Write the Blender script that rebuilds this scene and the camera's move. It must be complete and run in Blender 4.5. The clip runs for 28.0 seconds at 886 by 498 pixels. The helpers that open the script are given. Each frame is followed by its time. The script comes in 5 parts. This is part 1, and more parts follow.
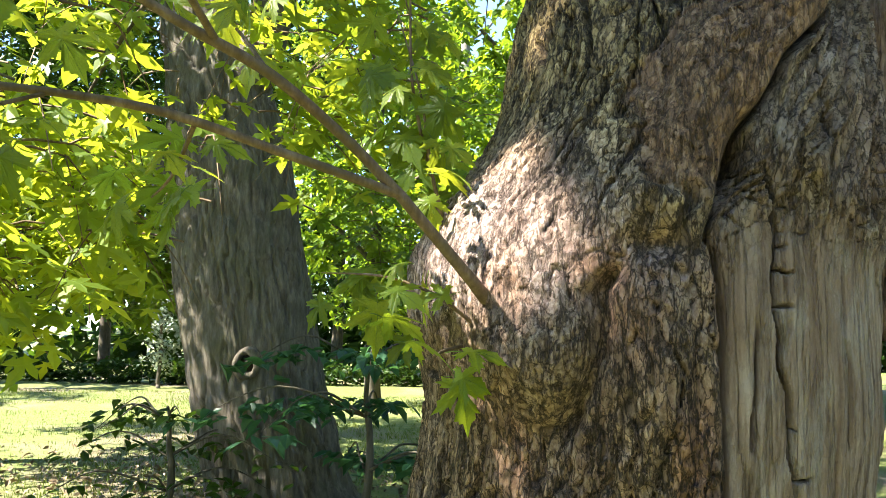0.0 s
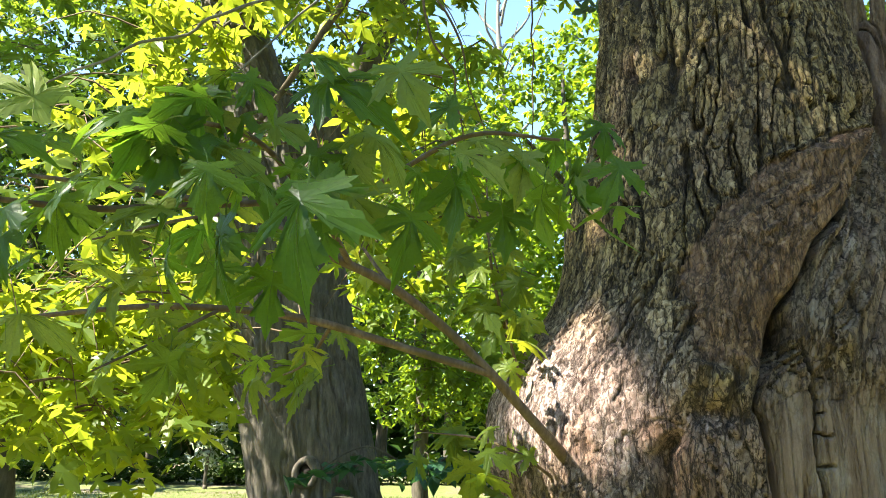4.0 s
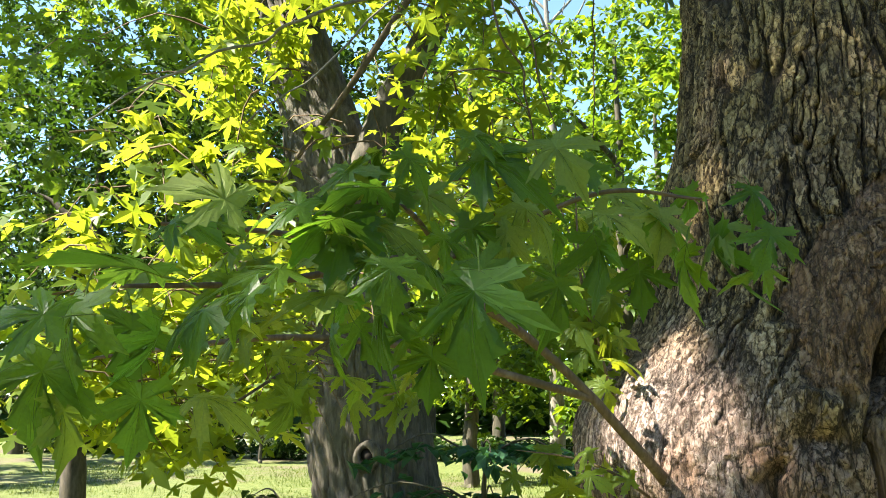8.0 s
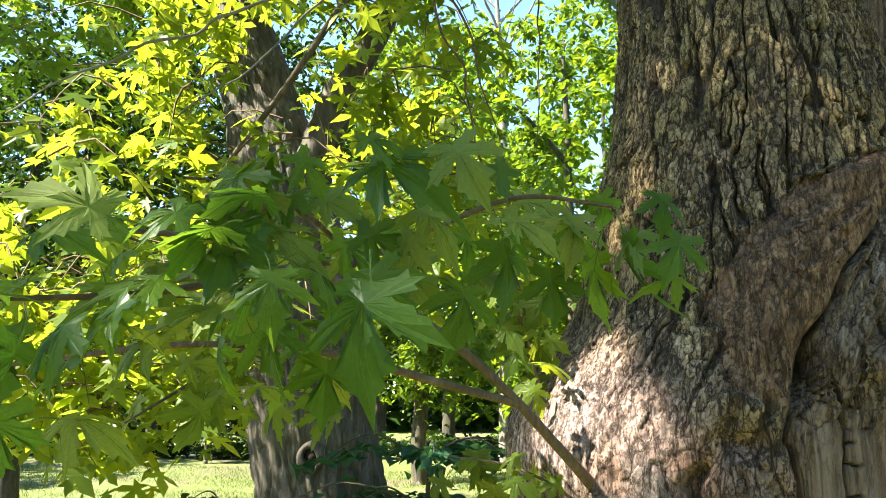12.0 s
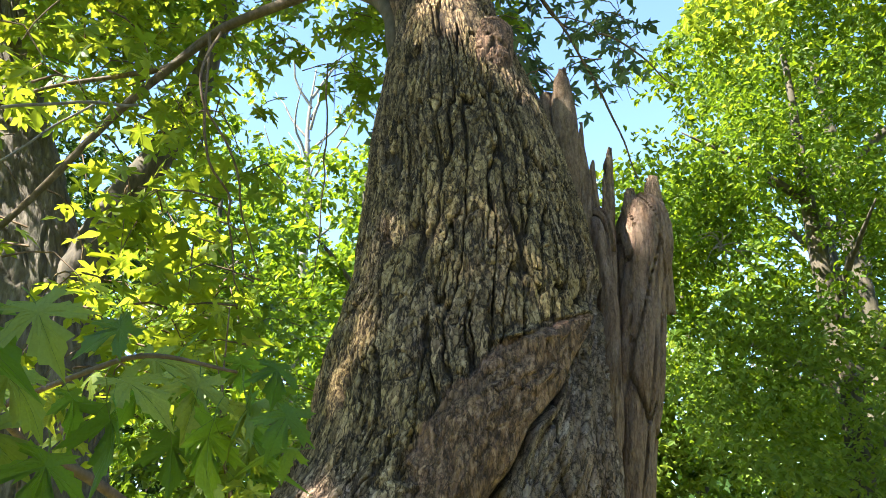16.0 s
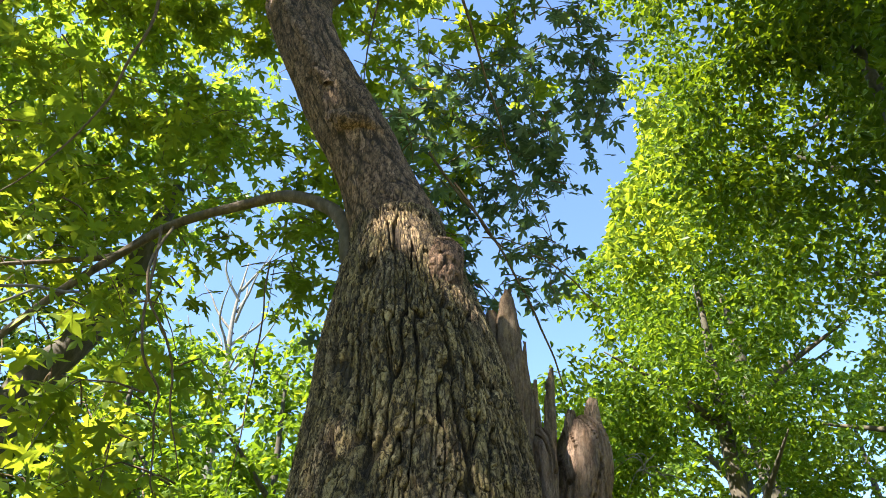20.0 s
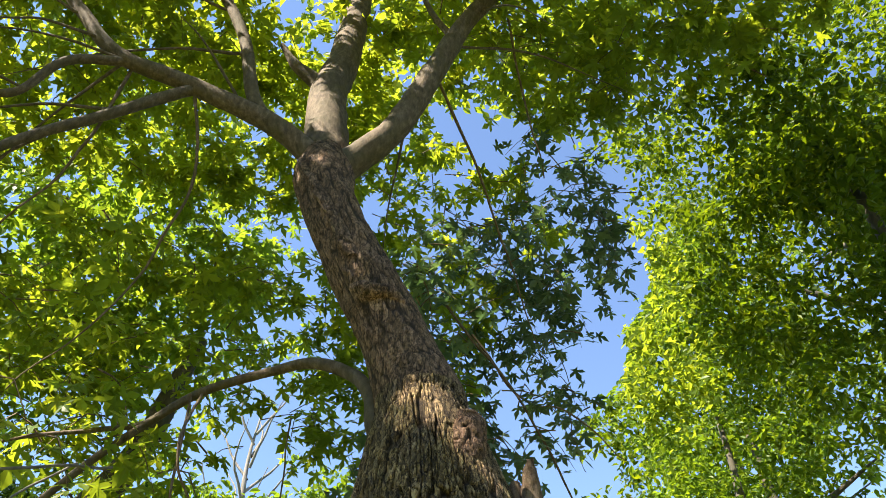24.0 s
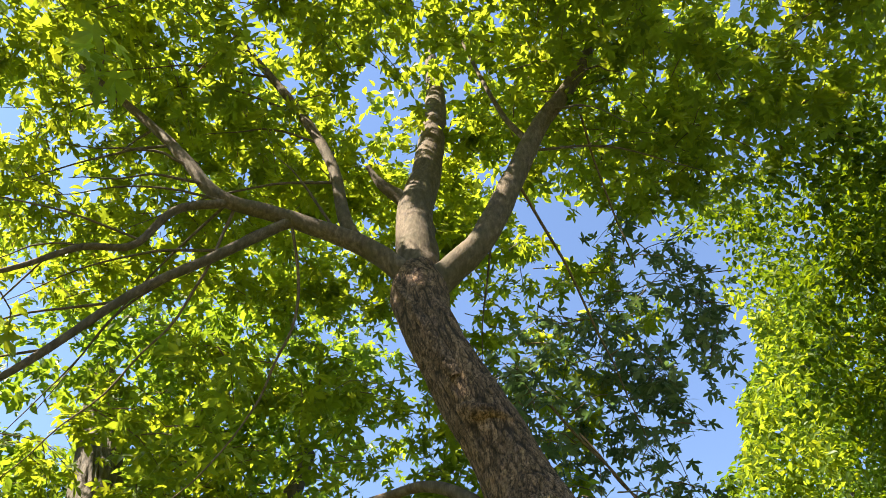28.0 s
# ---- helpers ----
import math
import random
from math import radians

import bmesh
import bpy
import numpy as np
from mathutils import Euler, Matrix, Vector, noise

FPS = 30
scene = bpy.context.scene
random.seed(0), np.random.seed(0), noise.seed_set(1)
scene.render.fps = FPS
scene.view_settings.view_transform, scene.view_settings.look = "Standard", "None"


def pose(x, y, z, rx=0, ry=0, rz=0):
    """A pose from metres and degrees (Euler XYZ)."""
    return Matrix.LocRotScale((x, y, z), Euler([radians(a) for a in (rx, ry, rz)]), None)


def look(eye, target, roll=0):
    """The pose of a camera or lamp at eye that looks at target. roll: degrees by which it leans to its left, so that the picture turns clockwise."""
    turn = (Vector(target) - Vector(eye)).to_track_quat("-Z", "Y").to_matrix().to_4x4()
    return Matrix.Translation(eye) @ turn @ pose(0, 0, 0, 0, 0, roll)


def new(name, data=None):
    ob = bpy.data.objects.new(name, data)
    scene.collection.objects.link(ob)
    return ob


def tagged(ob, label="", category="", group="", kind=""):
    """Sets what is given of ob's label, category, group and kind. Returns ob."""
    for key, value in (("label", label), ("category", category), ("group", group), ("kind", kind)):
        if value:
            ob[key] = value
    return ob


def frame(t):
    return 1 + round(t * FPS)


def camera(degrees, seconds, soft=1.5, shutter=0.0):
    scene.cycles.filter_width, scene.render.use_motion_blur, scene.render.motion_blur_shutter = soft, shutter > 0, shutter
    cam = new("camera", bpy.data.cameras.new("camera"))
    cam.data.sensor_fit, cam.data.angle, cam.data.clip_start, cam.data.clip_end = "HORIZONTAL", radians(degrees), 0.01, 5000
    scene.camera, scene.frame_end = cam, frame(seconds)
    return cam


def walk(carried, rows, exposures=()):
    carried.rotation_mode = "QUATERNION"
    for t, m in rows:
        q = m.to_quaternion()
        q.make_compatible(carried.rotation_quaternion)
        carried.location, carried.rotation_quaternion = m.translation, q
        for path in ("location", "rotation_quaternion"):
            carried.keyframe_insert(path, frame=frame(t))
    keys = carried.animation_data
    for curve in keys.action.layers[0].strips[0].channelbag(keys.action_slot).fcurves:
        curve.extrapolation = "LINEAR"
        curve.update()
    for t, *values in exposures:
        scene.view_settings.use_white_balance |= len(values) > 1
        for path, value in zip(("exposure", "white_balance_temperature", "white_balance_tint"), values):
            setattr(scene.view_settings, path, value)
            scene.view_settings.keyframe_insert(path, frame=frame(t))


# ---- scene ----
cam = camera(61.0, 28.0, soft=0.65)
PATH = [
    (0, (0.142, 0.189, 1.502), (-0.030, 2.169, 1.723), 0.56),
    (0.5, (0.140, 0.151, 1.525), (-0.134, 2.119, 1.755), 0.70),
    (1, (0.148, 0.117, 1.538), (-0.165, 2.078, 1.780), 0.54),
    (1.5, (0.165, 0.082, 1.549), (-0.146, 2.034, 1.851), 0.29),
    (2, (0.191, 0.046, 1.561), (-0.121, 1.995, 1.885), 0.16),
    (2.5, (0.204, 0.014, 1.569), (-0.108, 1.958, 1.921), 0.20),
    (3, (0.183, -0.017, 1.570), (-0.121, 1.921, 1.954), 0.33),
    (3.5, (0.127, -0.059, 1.597), (-0.161, 1.874, 2.021), 0.38),
    (5.5, (0.019, -0.140, 1.660), (-0.215, 1.785, 2.151), -1.22),
    (6, (0.006, -0.150, 1.663), (-0.239, 1.772, 2.161), -1.12),
    (6.5, (0.003, -0.156, 1.675), (-0.303, 1.758, 2.169), -0.53),
    (7, (-0.004, -0.145, 1.689), (-0.342, 1.773, 2.144), -0.18),
    (7.5, (-0.013, -0.143, 1.705), (-0.377, 1.777, 2.130), 0.12),
    (8, (-0.022, -0.139, 1.719), (-0.412, 1.783, 2.109), 0.34),
    (8.5, (-0.025, -0.121, 1.724), (-0.449, 1.808, 2.039), 0.76),
    (9, (-0.028, -0.104, 1.731), (-0.531, 1.813, 1.994), 1.05),
    (9.5, (-0.038, -0.091, 1.735), (-0.575, 1.821, 1.974), 1.04),
    (10, (-0.034, -0.085, 1.732), (-0.573, 1.828, 1.958), 1.00),
    (10.5, (-0.026, -0.104, 1.731), (-0.535, 1.816, 1.964), 0.83),
    (11, (-0.024, -0.116, 1.731), (-0.459, 1.816, 2.007), 0.51),
    (11.5, (-0.019, -0.106, 1.730), (-0.339, 1.842, 2.045), 0.02),
    (12, (0.023, -0.101, 1.737), (-0.242, 1.845, 2.119), -0.14),
    (12.5, (0.088, -0.100, 1.745), (-0.104, 1.846, 2.161), -0.20),
    (13, (0.146, -0.098, 1.745), (0.035, 1.849, 2.188), -0.13),
    (13.5, (0.177, -0.109, 1.751), (0.127, 1.836, 2.215), -0.08),
    (15.5, (0.211, -0.106, 1.772), (0.469, 1.778, 2.390), -0.26),
    (16, (0.213, -0.113, 1.777), (0.465, 1.742, 2.481), -0.26),
    (16.5, (0.219, -0.113, 1.783), (0.451, 1.714, 2.563), -0.08),
    (17, (0.231, -0.118, 1.783), (0.451, 1.672, 2.647), -0.09),
    (17.5, (0.232, -0.110, 1.784), (0.444, 1.647, 2.717), -0.26),
    (18, (0.196, -0.112, 1.787), (0.421, 1.614, 2.773), -0.10),
    (18.5, (0.163, -0.119, 1.787), (0.469, 1.562, 2.826), -0.36),
    (19, (0.144, -0.136, 1.778), (0.521, 1.501, 2.865), -0.19),
    (19.5, (0.131, -0.139, 1.778), (0.525, 1.467, 2.903), 0.16),
    (20, (0.129, -0.138, 1.783), (0.529, 1.429, 2.960), 0.47),
    (20.5, (0.135, -0.139, 1.785), (0.539, 1.397, 3.001), 0.46),
    (21, (0.135, -0.164, 1.787), (0.533, 1.339, 3.045), 0.16),
    (21.5, (0.127, -0.199, 1.789), (0.511, 1.270, 3.091), 0.01),
    (23.5, (0.066, -0.304, 1.804), (0.396, 1.065, 3.224), -0.06),
    (24, (0.061, -0.324, 1.805), (0.367, 1.029, 3.246), 0.18),
    (24.5, (0.049, -0.338, 1.809), (0.322, 1.012, 3.259), 0.66),
    (25, (0.038, -0.355, 1.813), (0.268, 0.972, 3.292), 1.11),
    (25.5, (0.025, -0.376, 1.820), (0.228, 0.932, 3.320), 1.37),
    (26, (0.005, -0.395, 1.820), (0.177, 0.910, 3.326), 1.86),
    (26.5, (-0.022, -0.399, 1.824), (0.096, 0.901, 3.340), 2.83),
    (27, (-0.006, -0.424, 1.848), (0.097, 0.868, 3.371), 2.80),
    (27.5, (-0.003, -0.456, 1.870), (0.077, 0.817, 3.410), 2.51),
    (28, (-0.009, -0.498, 1.852), (0.043, 0.729, 3.431), 2.46),
]
walk(cam, [(t, look(eye, target, roll)) for t, eye, target, roll in PATH], [(0.0, 2.95, 6850, 10), (2.0, 2.85, 6850, 10), (5.0, 2.68, 6950, 7), (9.0, 2.42, 6950, 5), (13.0, 2.72, 6900, 8), (16.0, 2.72, 6750, 10), (19.0, 2.45, 6750, 10), (24.0, 2.1, 7300, 11), (28.0, 2.1, 7500, 12)])

# ---- light ----
SUN = Vector((-0.62, -0.25, 0.745)).normalized()
world = bpy.data.worlds.new("sky")
scene.world = world
world.use_nodes = True
wn = world.node_tree.nodes
sky = wn.new("ShaderNodeTexSky")
sky.sky_type, sky.sun_disc = "NISHITA", False
sky.sun_elevation = math.asin(SUN.z)
sky.sun_rotation = math.atan2(SUN.x, SUN.y)
sky.air_density, sky.dust_density, sky.ozone_density = 0.7, 0.0, 4.0
wn["Background"].inputs["Strength"].default_value = 0.125
world.node_tree.links.new(sky.outputs[0], wn["Background"].inputs["Color"])
lamp = bpy.data.lights.new("sun", "SUN")
lamp.energy, lamp.angle, lamp.color = 4.7, radians(0.53), (1.0, 0.955, 0.89)
sun = new("sun", lamp)
sun.matrix_world = look(SUN * 40, (0, 0, 0))

rng = np.random.default_rng(7)

# ---- numeric noise ----


def hash3(i, j, k, seed):
    h = (i.astype(np.int64) * 73856093) ^ (j.astype(np.int64) * 19349663) ^ (k.astype(np.int64) * 83492791) ^ (seed * 2654435)
    h = (h ^ (h >> 13)) * 1274126177
    h = (h ^ (h >> 16)) & 0x7FFFFFFF
    return h.astype(np.float64) / 0x7FFFFFFF


def vnoise(p, seed=0):
    """Smooth value noise in -1..1 for rows of points."""
    f = np.floor(p)
    r = p - f
    r = r * r * (3 - 2 * r)
    i, j, k = f[:, 0], f[:, 1], f[:, 2]
    out = 0
    for a in (0, 1):
        for b in (0, 1):
            for c in (0, 1):
                w = (r[:, 0] if a else 1 - r[:, 0]) * (r[:, 1] if b else 1 - r[:, 1]) * (r[:, 2] if c else 1 - r[:, 2])
                out = out + w * hash3(i + a, j + b, k + c, seed)
    return out * 2 - 1


def fbm(p, octaves=4, seed=0):
    out, amp = 0, 1.0
    for n in range(octaves):
        out = out + amp * vnoise(p * 2.03**n, seed + n * 17)
        amp *= 0.5
    return out


def cells(u, v, seed=0):
    """Worley cells on a plane: distance between the two nearest borders and a random number of the cell."""
    fu, fv = np.floor(u), np.floor(v)
    d1 = np.full(u.shape, 9.0)
    d2 = d1.copy()
    who = np.zeros(u.shape)
    zero = np.zeros(u.shape)
    for a in (-1, 0, 1):
        for b in (-1, 0, 1):
            cu, cv = fu + a, fv + b
            px = cu + 0.1 + 0.8 * hash3(cu, cv, zero, seed)
            py = cv + 0.1 + 0.8 * hash3(cu, cv, zero + 1, seed)
            d = np.hypot(px - u, py - v)
            near = d < d1
            d2 = np.where(near, d1, np.minimum(d2, d))
            who = np.where(near, hash3(cu, cv, zero + 2, seed), who)
            d1 = np.where(near, d, d1)
    return d2 - d1, who


def sstep(a, b, x):
    t = np.clip((x - a) / (b - a), 0, 1)
    return t * t * (3 - 2 * t)


# ---- materials ----


def material(name):
    m = bpy.data.materials.new(name)
    m.use_nodes = True
    t = m.node_tree
    return m, t, t.nodes["Principled BSDF"]


def node(t, kind, **values):
    n = t.nodes.new(kind)
    for key, value in values.items():
        n.inputs[key.replace("_", " ")].default_value = value
    return n


def ramp(t, source, stops):
    n = t.nodes.new("ShaderNodeValToRGB")
    e = n.color_ramp.elements
    while len(e) < len(stops):
        e.new(0.5)
    for k, (at, col) in enumerate(stops):
        e[k].position, e[k].color = at, (*col, 1)
    t.links.new(source, n.inputs[0])
    return n.outputs[0]


def mix(t, fac, a, b, mode="MIX"):
    n = t.nodes.new("ShaderNodeMix")
    n.data_type, n.blend_type = "RGBA", mode
    for socket, value in ((n.inputs[0], fac), (n.inputs[6], a), (n.inputs[7], b)):
        if isinstance(value, (int, float)):
            socket.default_value = value
        elif isinstance(value, tuple):
            socket.default_value = (*value, 1)
        else:
            t.links.new(value, socket)
    return n.outputs[2]


def noise_tex(t, scale, detail=6, stretch=(1, 1, 1), rough=0.6):
    co = t.nodes.new("ShaderNodeTexCoord")
    mp = t.nodes.new("ShaderNodeMapping")
    mp.inputs["Scale"].default_value = stretch
    n = node(t, "ShaderNodeTexNoise", Scale=scale, Detail=detail, Roughness=rough)
    t.links.new(co.outputs["Object"], mp.inputs[0])
    t.links.new(mp.outputs[0], n.inputs["Vector"])
    return n.outputs[0]


def bump(t, shader, height, strength, distance):
    n = node(t, "ShaderNodeBump", Strength=strength, Distance=distance)
    t.links.new(height, n.inputs["Height"])
    t.links.new(n.outputs[0], shader.inputs["Normal"])


def crackle(t, scale, stretch, warp=0.4):
    """Fine cracks: 0 in a crack, 1 on the surface."""
    co = t.nodes.new("ShaderNodeTexCoord")
    mp = t.nodes.new("ShaderNodeMapping")
    mp.inputs["Scale"].default_value = stretch
    n = node(t, "ShaderNodeTexNoise", Scale=scale * 0.6, Detail=4.0)
    add = t.nodes.new("ShaderNodeVectorMath")
    add.operation = "MULTIPLY_ADD"
    add.inputs[1].default_value = (warp / scale * 3,) * 3
    t.links.new(co.outputs["Object"], mp.inputs[0])
    t.links.new(mp.outputs[0], n.inputs["Vector"])
    t.links.new(n.outputs["Color"], add.inputs[0])
    t.links.new(mp.outputs[0], add.inputs[2])
    v = node(t, "ShaderNodeTexNoise", Scale=scale, Detail=5.0, Roughness=0.6)
    t.links.new(add.outputs[0], v.inputs["Vector"])
    m1 = t.nodes.new("ShaderNodeMath")
    m1.operation = "SUBTRACT"
    m1.inputs[1].default_value = 0.5
    t.links.new(v.outputs[0], m1.inputs[0])
    m2 = t.nodes.new("ShaderNodeMath")
    m2.operation = "ABSOLUTE"
    t.links.new(m1.outputs[0], m2.inputs[0])
    return ramp(t, m2.outputs[0], [(0.0, (0, 0, 0)), (0.016, (0.55, 0.55, 0.55)), (0.06, (1, 1, 1))])


def attr(t, name):
    n = t.nodes.new("ShaderNodeAttribute")
    n.attribute_name = name
    return n.outputs["Fac"]


def plates(t, scale, stretch, warp, width):
    """Bark broken into plates: crack mask (0 in a crack, 1 on a plate) and a random number for each plate."""
    co = t.nodes.new("ShaderNodeTexCoord")
    mp = t.nodes.new("ShaderNodeMapping")
    mp.inputs["Scale"].default_value = stretch
    n = node(t, "ShaderNodeTexNoise", Scale=scale * 0.9, Detail=5.0, Roughness=0.65)
    add = t.nodes.new("ShaderNodeVectorMath")
    add.operation = "MULTIPLY_ADD"
    add.inputs[1].default_value = (warp / scale,) * 3
    t.links.new(co.outputs["Object"], mp.inputs[0])
    t.links.new(mp.outputs[0], n.inputs["Vector"])
    t.links.new(n.outputs["Color"], add.inputs[0])
    t.links.new(mp.outputs[0], add.inputs[2])
    edge = node(t, "ShaderNodeTexVoronoi", Scale=scale)
    edge.feature = "DISTANCE_TO_EDGE"
    cell = node(t, "ShaderNodeTexVoronoi", Scale=scale)
    for v in (edge, cell):
        t.links.new(add.outputs[0], v.inputs["Vector"])
    mask = ramp(t, edge.outputs["Distance"], [(0.0, (0, 0, 0)), (width * 0.35, (0.25, 0.25, 0.25)), (width, (1, 1, 1))])
    grey = t.nodes.new("ShaderNodeSeparateColor")
    t.links.new(cell.outputs["Color"], grey.inputs[0])
    return mask, grey.outputs[0]


def times(t, a, b):
    n = t.nodes.new("ShaderNodeMath")
    n.operation = "MULTIPLY"
    for socket, value in zip(n.inputs, (a, b)):
        if isinstance(value, (int, float)):
            socket.default_value = value
        else:
            t.links.new(value, socket)
    return n.outputs[0]


def trunk_material():
    m, t, s = material("weathered_maple_bark")
    grain = noise_tex(t, 110, 7, (1, 1, 0.55), 0.75)
    split = crackle(t, 32, (1, 1, 0.05), 0.25)
    big = noise_tex(t, 5, 5, (1, 1, 0.5))
    mid = noise_tex(t, 18, 6, (1, 1, 0.5))
    fine = noise_tex(t, 160, 6, (1, 1, 0.5))
    long_crack, long_tone = plates(t, 30, (1, 1, 0.24), 2.2, 0.10)
    chip_crack, chip_tone = plates(t, 62, (1, 1, 0.5), 1.8, 0.07)
    amount = attr(t, "plates")
    bark = ramp(t, grain, [(0.34, (0.13, 0.083, 0.052)), (0.5, (0.255, 0.172, 0.11)), (0.66, (0.43, 0.315, 0.21))])
    moss = ramp(t, grain, [(0.34, (0.13, 0.088, 0.038)), (0.5, (0.26, 0.186, 0.084)), (0.66, (0.44, 0.335, 0.17))])
    ashen = ramp(t, grain, [(0.34, (0.15, 0.10, 0.082)), (0.5, (0.30, 0.222, 0.19)), (0.66, (0.53, 0.435, 0.39))])
    moss_on = times(t, attr(t, "moss"), ramp(t, big, [(0.30, (0.1, 0.1, 0.1)), (0.52, (1, 1, 1))]))
    col = mix(t, moss_on, bark, moss)
    col = mix(t, attr(t, "burl"), col, ashen)
    tone = ramp(t, attr(t, "tone"), [(0.0, (0.6, 0.57, 0.55)), (0.5, (0.92, 0.92, 0.92)), (1.0, (1.3, 1.28, 1.24))])
    col = mix(t, 1.0, col, tone, "MULTIPLY")
    inner = ramp(t, fine, [(0.36, (0.13, 0.064, 0.036)), (0.64, (0.38, 0.215, 0.13))])
    callus = ramp(t, noise_tex(t, 90, 8, (1, 1, 0.4), 0.7), [(0.36, (0.11, 0.060, 0.031)), (0.5, (0.225, 0.13, 0.07)), (0.64, (0.35, 0.222, 0.126))])
    col = mix(t, attr(t, "callus"), col, callus)
    col = mix(t, attr(t, "inner"), col, inner)
    dead = ramp(t, noise_tex(t, 45, 8, (1, 1, 0.07), 0.65), [(0.34, (0.165, 0.108, 0.072)), (0.5, (0.30, 0.212, 0.146)), (0.66, (0.44, 0.34, 0.25))])
    dead = mix(t, 0.25, dead, split, "MULTIPLY")
    dead = mix(t, ramp(t, big, [(0.42, (0, 0, 0)), (0.62, (1, 1, 1))]), dead, mix(t, 0.5, dead, (0.20, 0.125, 0.075)))
    dead = mix(t, ramp(t, mid, [(0.52, (0, 0, 0)), (0.66, (0.5, 0.5, 0.5))]), dead, (0.36, 0.315, 0.26))
    col = mix(t, attr(t, "dead"), col, dead)
    patch = ramp(t, mid, [(0.34, (0.72, 0.70, 0.68)), (0.52, (1.0, 1.0, 1.0)), (0.68, (1.22, 1.2, 1.16))])
    col = mix(t, times(t, amount, 0.8), col, mix(t, 1.0, col, patch, "MULTIPLY"))
    for number in (long_tone, chip_tone):
        tint = ramp(t, number, [(0.0, (0.72, 0.71, 0.70)), (0.5, (1.0, 1.0, 1.0)), (1.0, (1.25, 1.23, 1.2))])
        col = mix(t, amount, col, mix(t, 1.0, col, tint, "MULTIPLY"))
    # Cracks: dark fissure bark plus the shade of their depth, put into the colour.
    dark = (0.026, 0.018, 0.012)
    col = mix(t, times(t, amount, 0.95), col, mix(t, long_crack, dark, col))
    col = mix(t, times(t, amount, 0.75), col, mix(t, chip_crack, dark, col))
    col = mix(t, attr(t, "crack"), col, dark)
    t.links.new(col, s.inputs["Base Color"])
    s.inputs["Roughness"].default_value = 0.88
    s.inputs["Specular IOR Level"].default_value = 0.25
    chips = mix(t, 0.5, mix(t, 0.35, long_crack, long_tone), mix(t, 0.5, chip_crack, chip_tone))
    relief = mix(t, 0.25, mix(t, amount, mix(t, 0.3, split, fine), chips), grain)
    bump(t, s, relief, 1.0, 0.012)
    return m


def bark_material(name, dark, mid, light, scale=14, stretch=0.25, depth=0.01):
    m, t, s = material(name)
    n = noise_tex(t, scale, 9, (1, 1, stretch), 0.65)
    n2 = noise_tex(t, scale * 0.15, 4)
    col = ramp(t, n, [(0.3, dark), (0.5, mid), (0.72, light)])
    col = mix(t, ramp(t, n2, [(0.4, (0, 0, 0)), (0.65, (0.6, 0.6, 0.6))]), col, tuple(0.6 * c for c in mid[:1]) + (mid[1] * 0.72, mid[2] * 0.55))
    t.links.new(col, s.inputs["Base Color"])
    s.inputs["Roughness"].default_value = 0.85
    s.inputs["Specular IOR Level"].default_value = 0.3
    bump(t, s, n, 0.8, depth)
    return m


def leaf_material(name, face, through_col, gloss=0.35, shift=0.5, share=0.45):
    """Thin leaf: diffuse face, light passing through, waxy gloss; each leaf its own tone."""
    m, t, s = material(name)
    geo = t.nodes.new("ShaderNodeNewGeometry")
    info = t.nodes.new("ShaderNodeObjectInfo")
    add = t.nodes.new("ShaderNodeMath")
    add.operation = "ADD"
    t.links.new(geo.outputs["Random Per Island"], add.inputs[0])
    t.links.new(info.outputs["Random"], add.inputs[1])
    frac = t.nodes.new("ShaderNodeMath")
    frac.operation = "FRACT"
    t.links.new(add.outputs[0], frac.inputs[0])
    spot = noise_tex(t, 25, 4)

    def tone(c):
        lo = tuple(v * (1 - 0.45 * shift) for v in c)
        hi = (min(1, c[0] * (1 + 0.75 * shift)), min(1, c[1] * (1 + 0.35 * shift)), c[2] * (1 + 0.2 * shift))
        base = ramp(t, frac.outputs[0], [(0.0, lo), (0.5, c), (1.0, hi)])
        return mix(t, ramp(t, spot, [(0.35, (0, 0, 0)), (0.7, (0.35, 0.35, 0.35))]), base, tuple(v * 0.6 for v in c))

    t.links.new(tone(face), s.inputs["Base Color"])
    s.inputs["Roughness"].default_value = gloss
    s.inputs["Specular IOR Level"].default_value = 0.22
    tr = t.nodes.new("ShaderNodeBsdfTranslucent")
    t.links.new(tone(through_col), tr.inputs["Color"])
    sh = t.nodes.new("ShaderNodeMixShader")
    sh.inputs[0].default_value = share
    t.links.new(s.outputs[0], sh.inputs[1])
    t.links.new(tr.outputs[0], sh.inputs[2])
    t.links.new(sh.outputs[0], t.nodes["Material Output"].inputs["Surface"])
    return m


M_TRUNK = trunk_material()
M_LIMB = bark_material("smooth_grey_limb_bark", (0.045, 0.032, 0.02), (0.115, 0.083, 0.052), (0.22, 0.165, 0.11), 34, 0.4, 0.010)
M_TWIG = bark_material("young_twig_bark", (0.07, 0.043, 0.026), (0.145, 0.095, 0.058), (0.25, 0.18, 0.115), 60, 0.3, 0.002)
M_BARK2 = bark_material("grey_furrowed_bark", (0.04, 0.033, 0.027), (0.13, 0.108, 0.085), (0.24, 0.205, 0.165), 22, 0.2, 0.03)
M_DARK = bark_material("dark_bark", (0.03, 0.026, 0.02), (0.09, 0.075, 0.055), (0.17, 0.14, 0.105), 15, 0.3, 0.01)
# Near black: the shade inside a knot hole, put into the colour.
M_PIT = bark_material("knot_hole_shade", (0.008, 0.006, 0.004), (0.018, 0.013, 0.009), (0.03, 0.022, 0.015), 20, 1, 0.01)
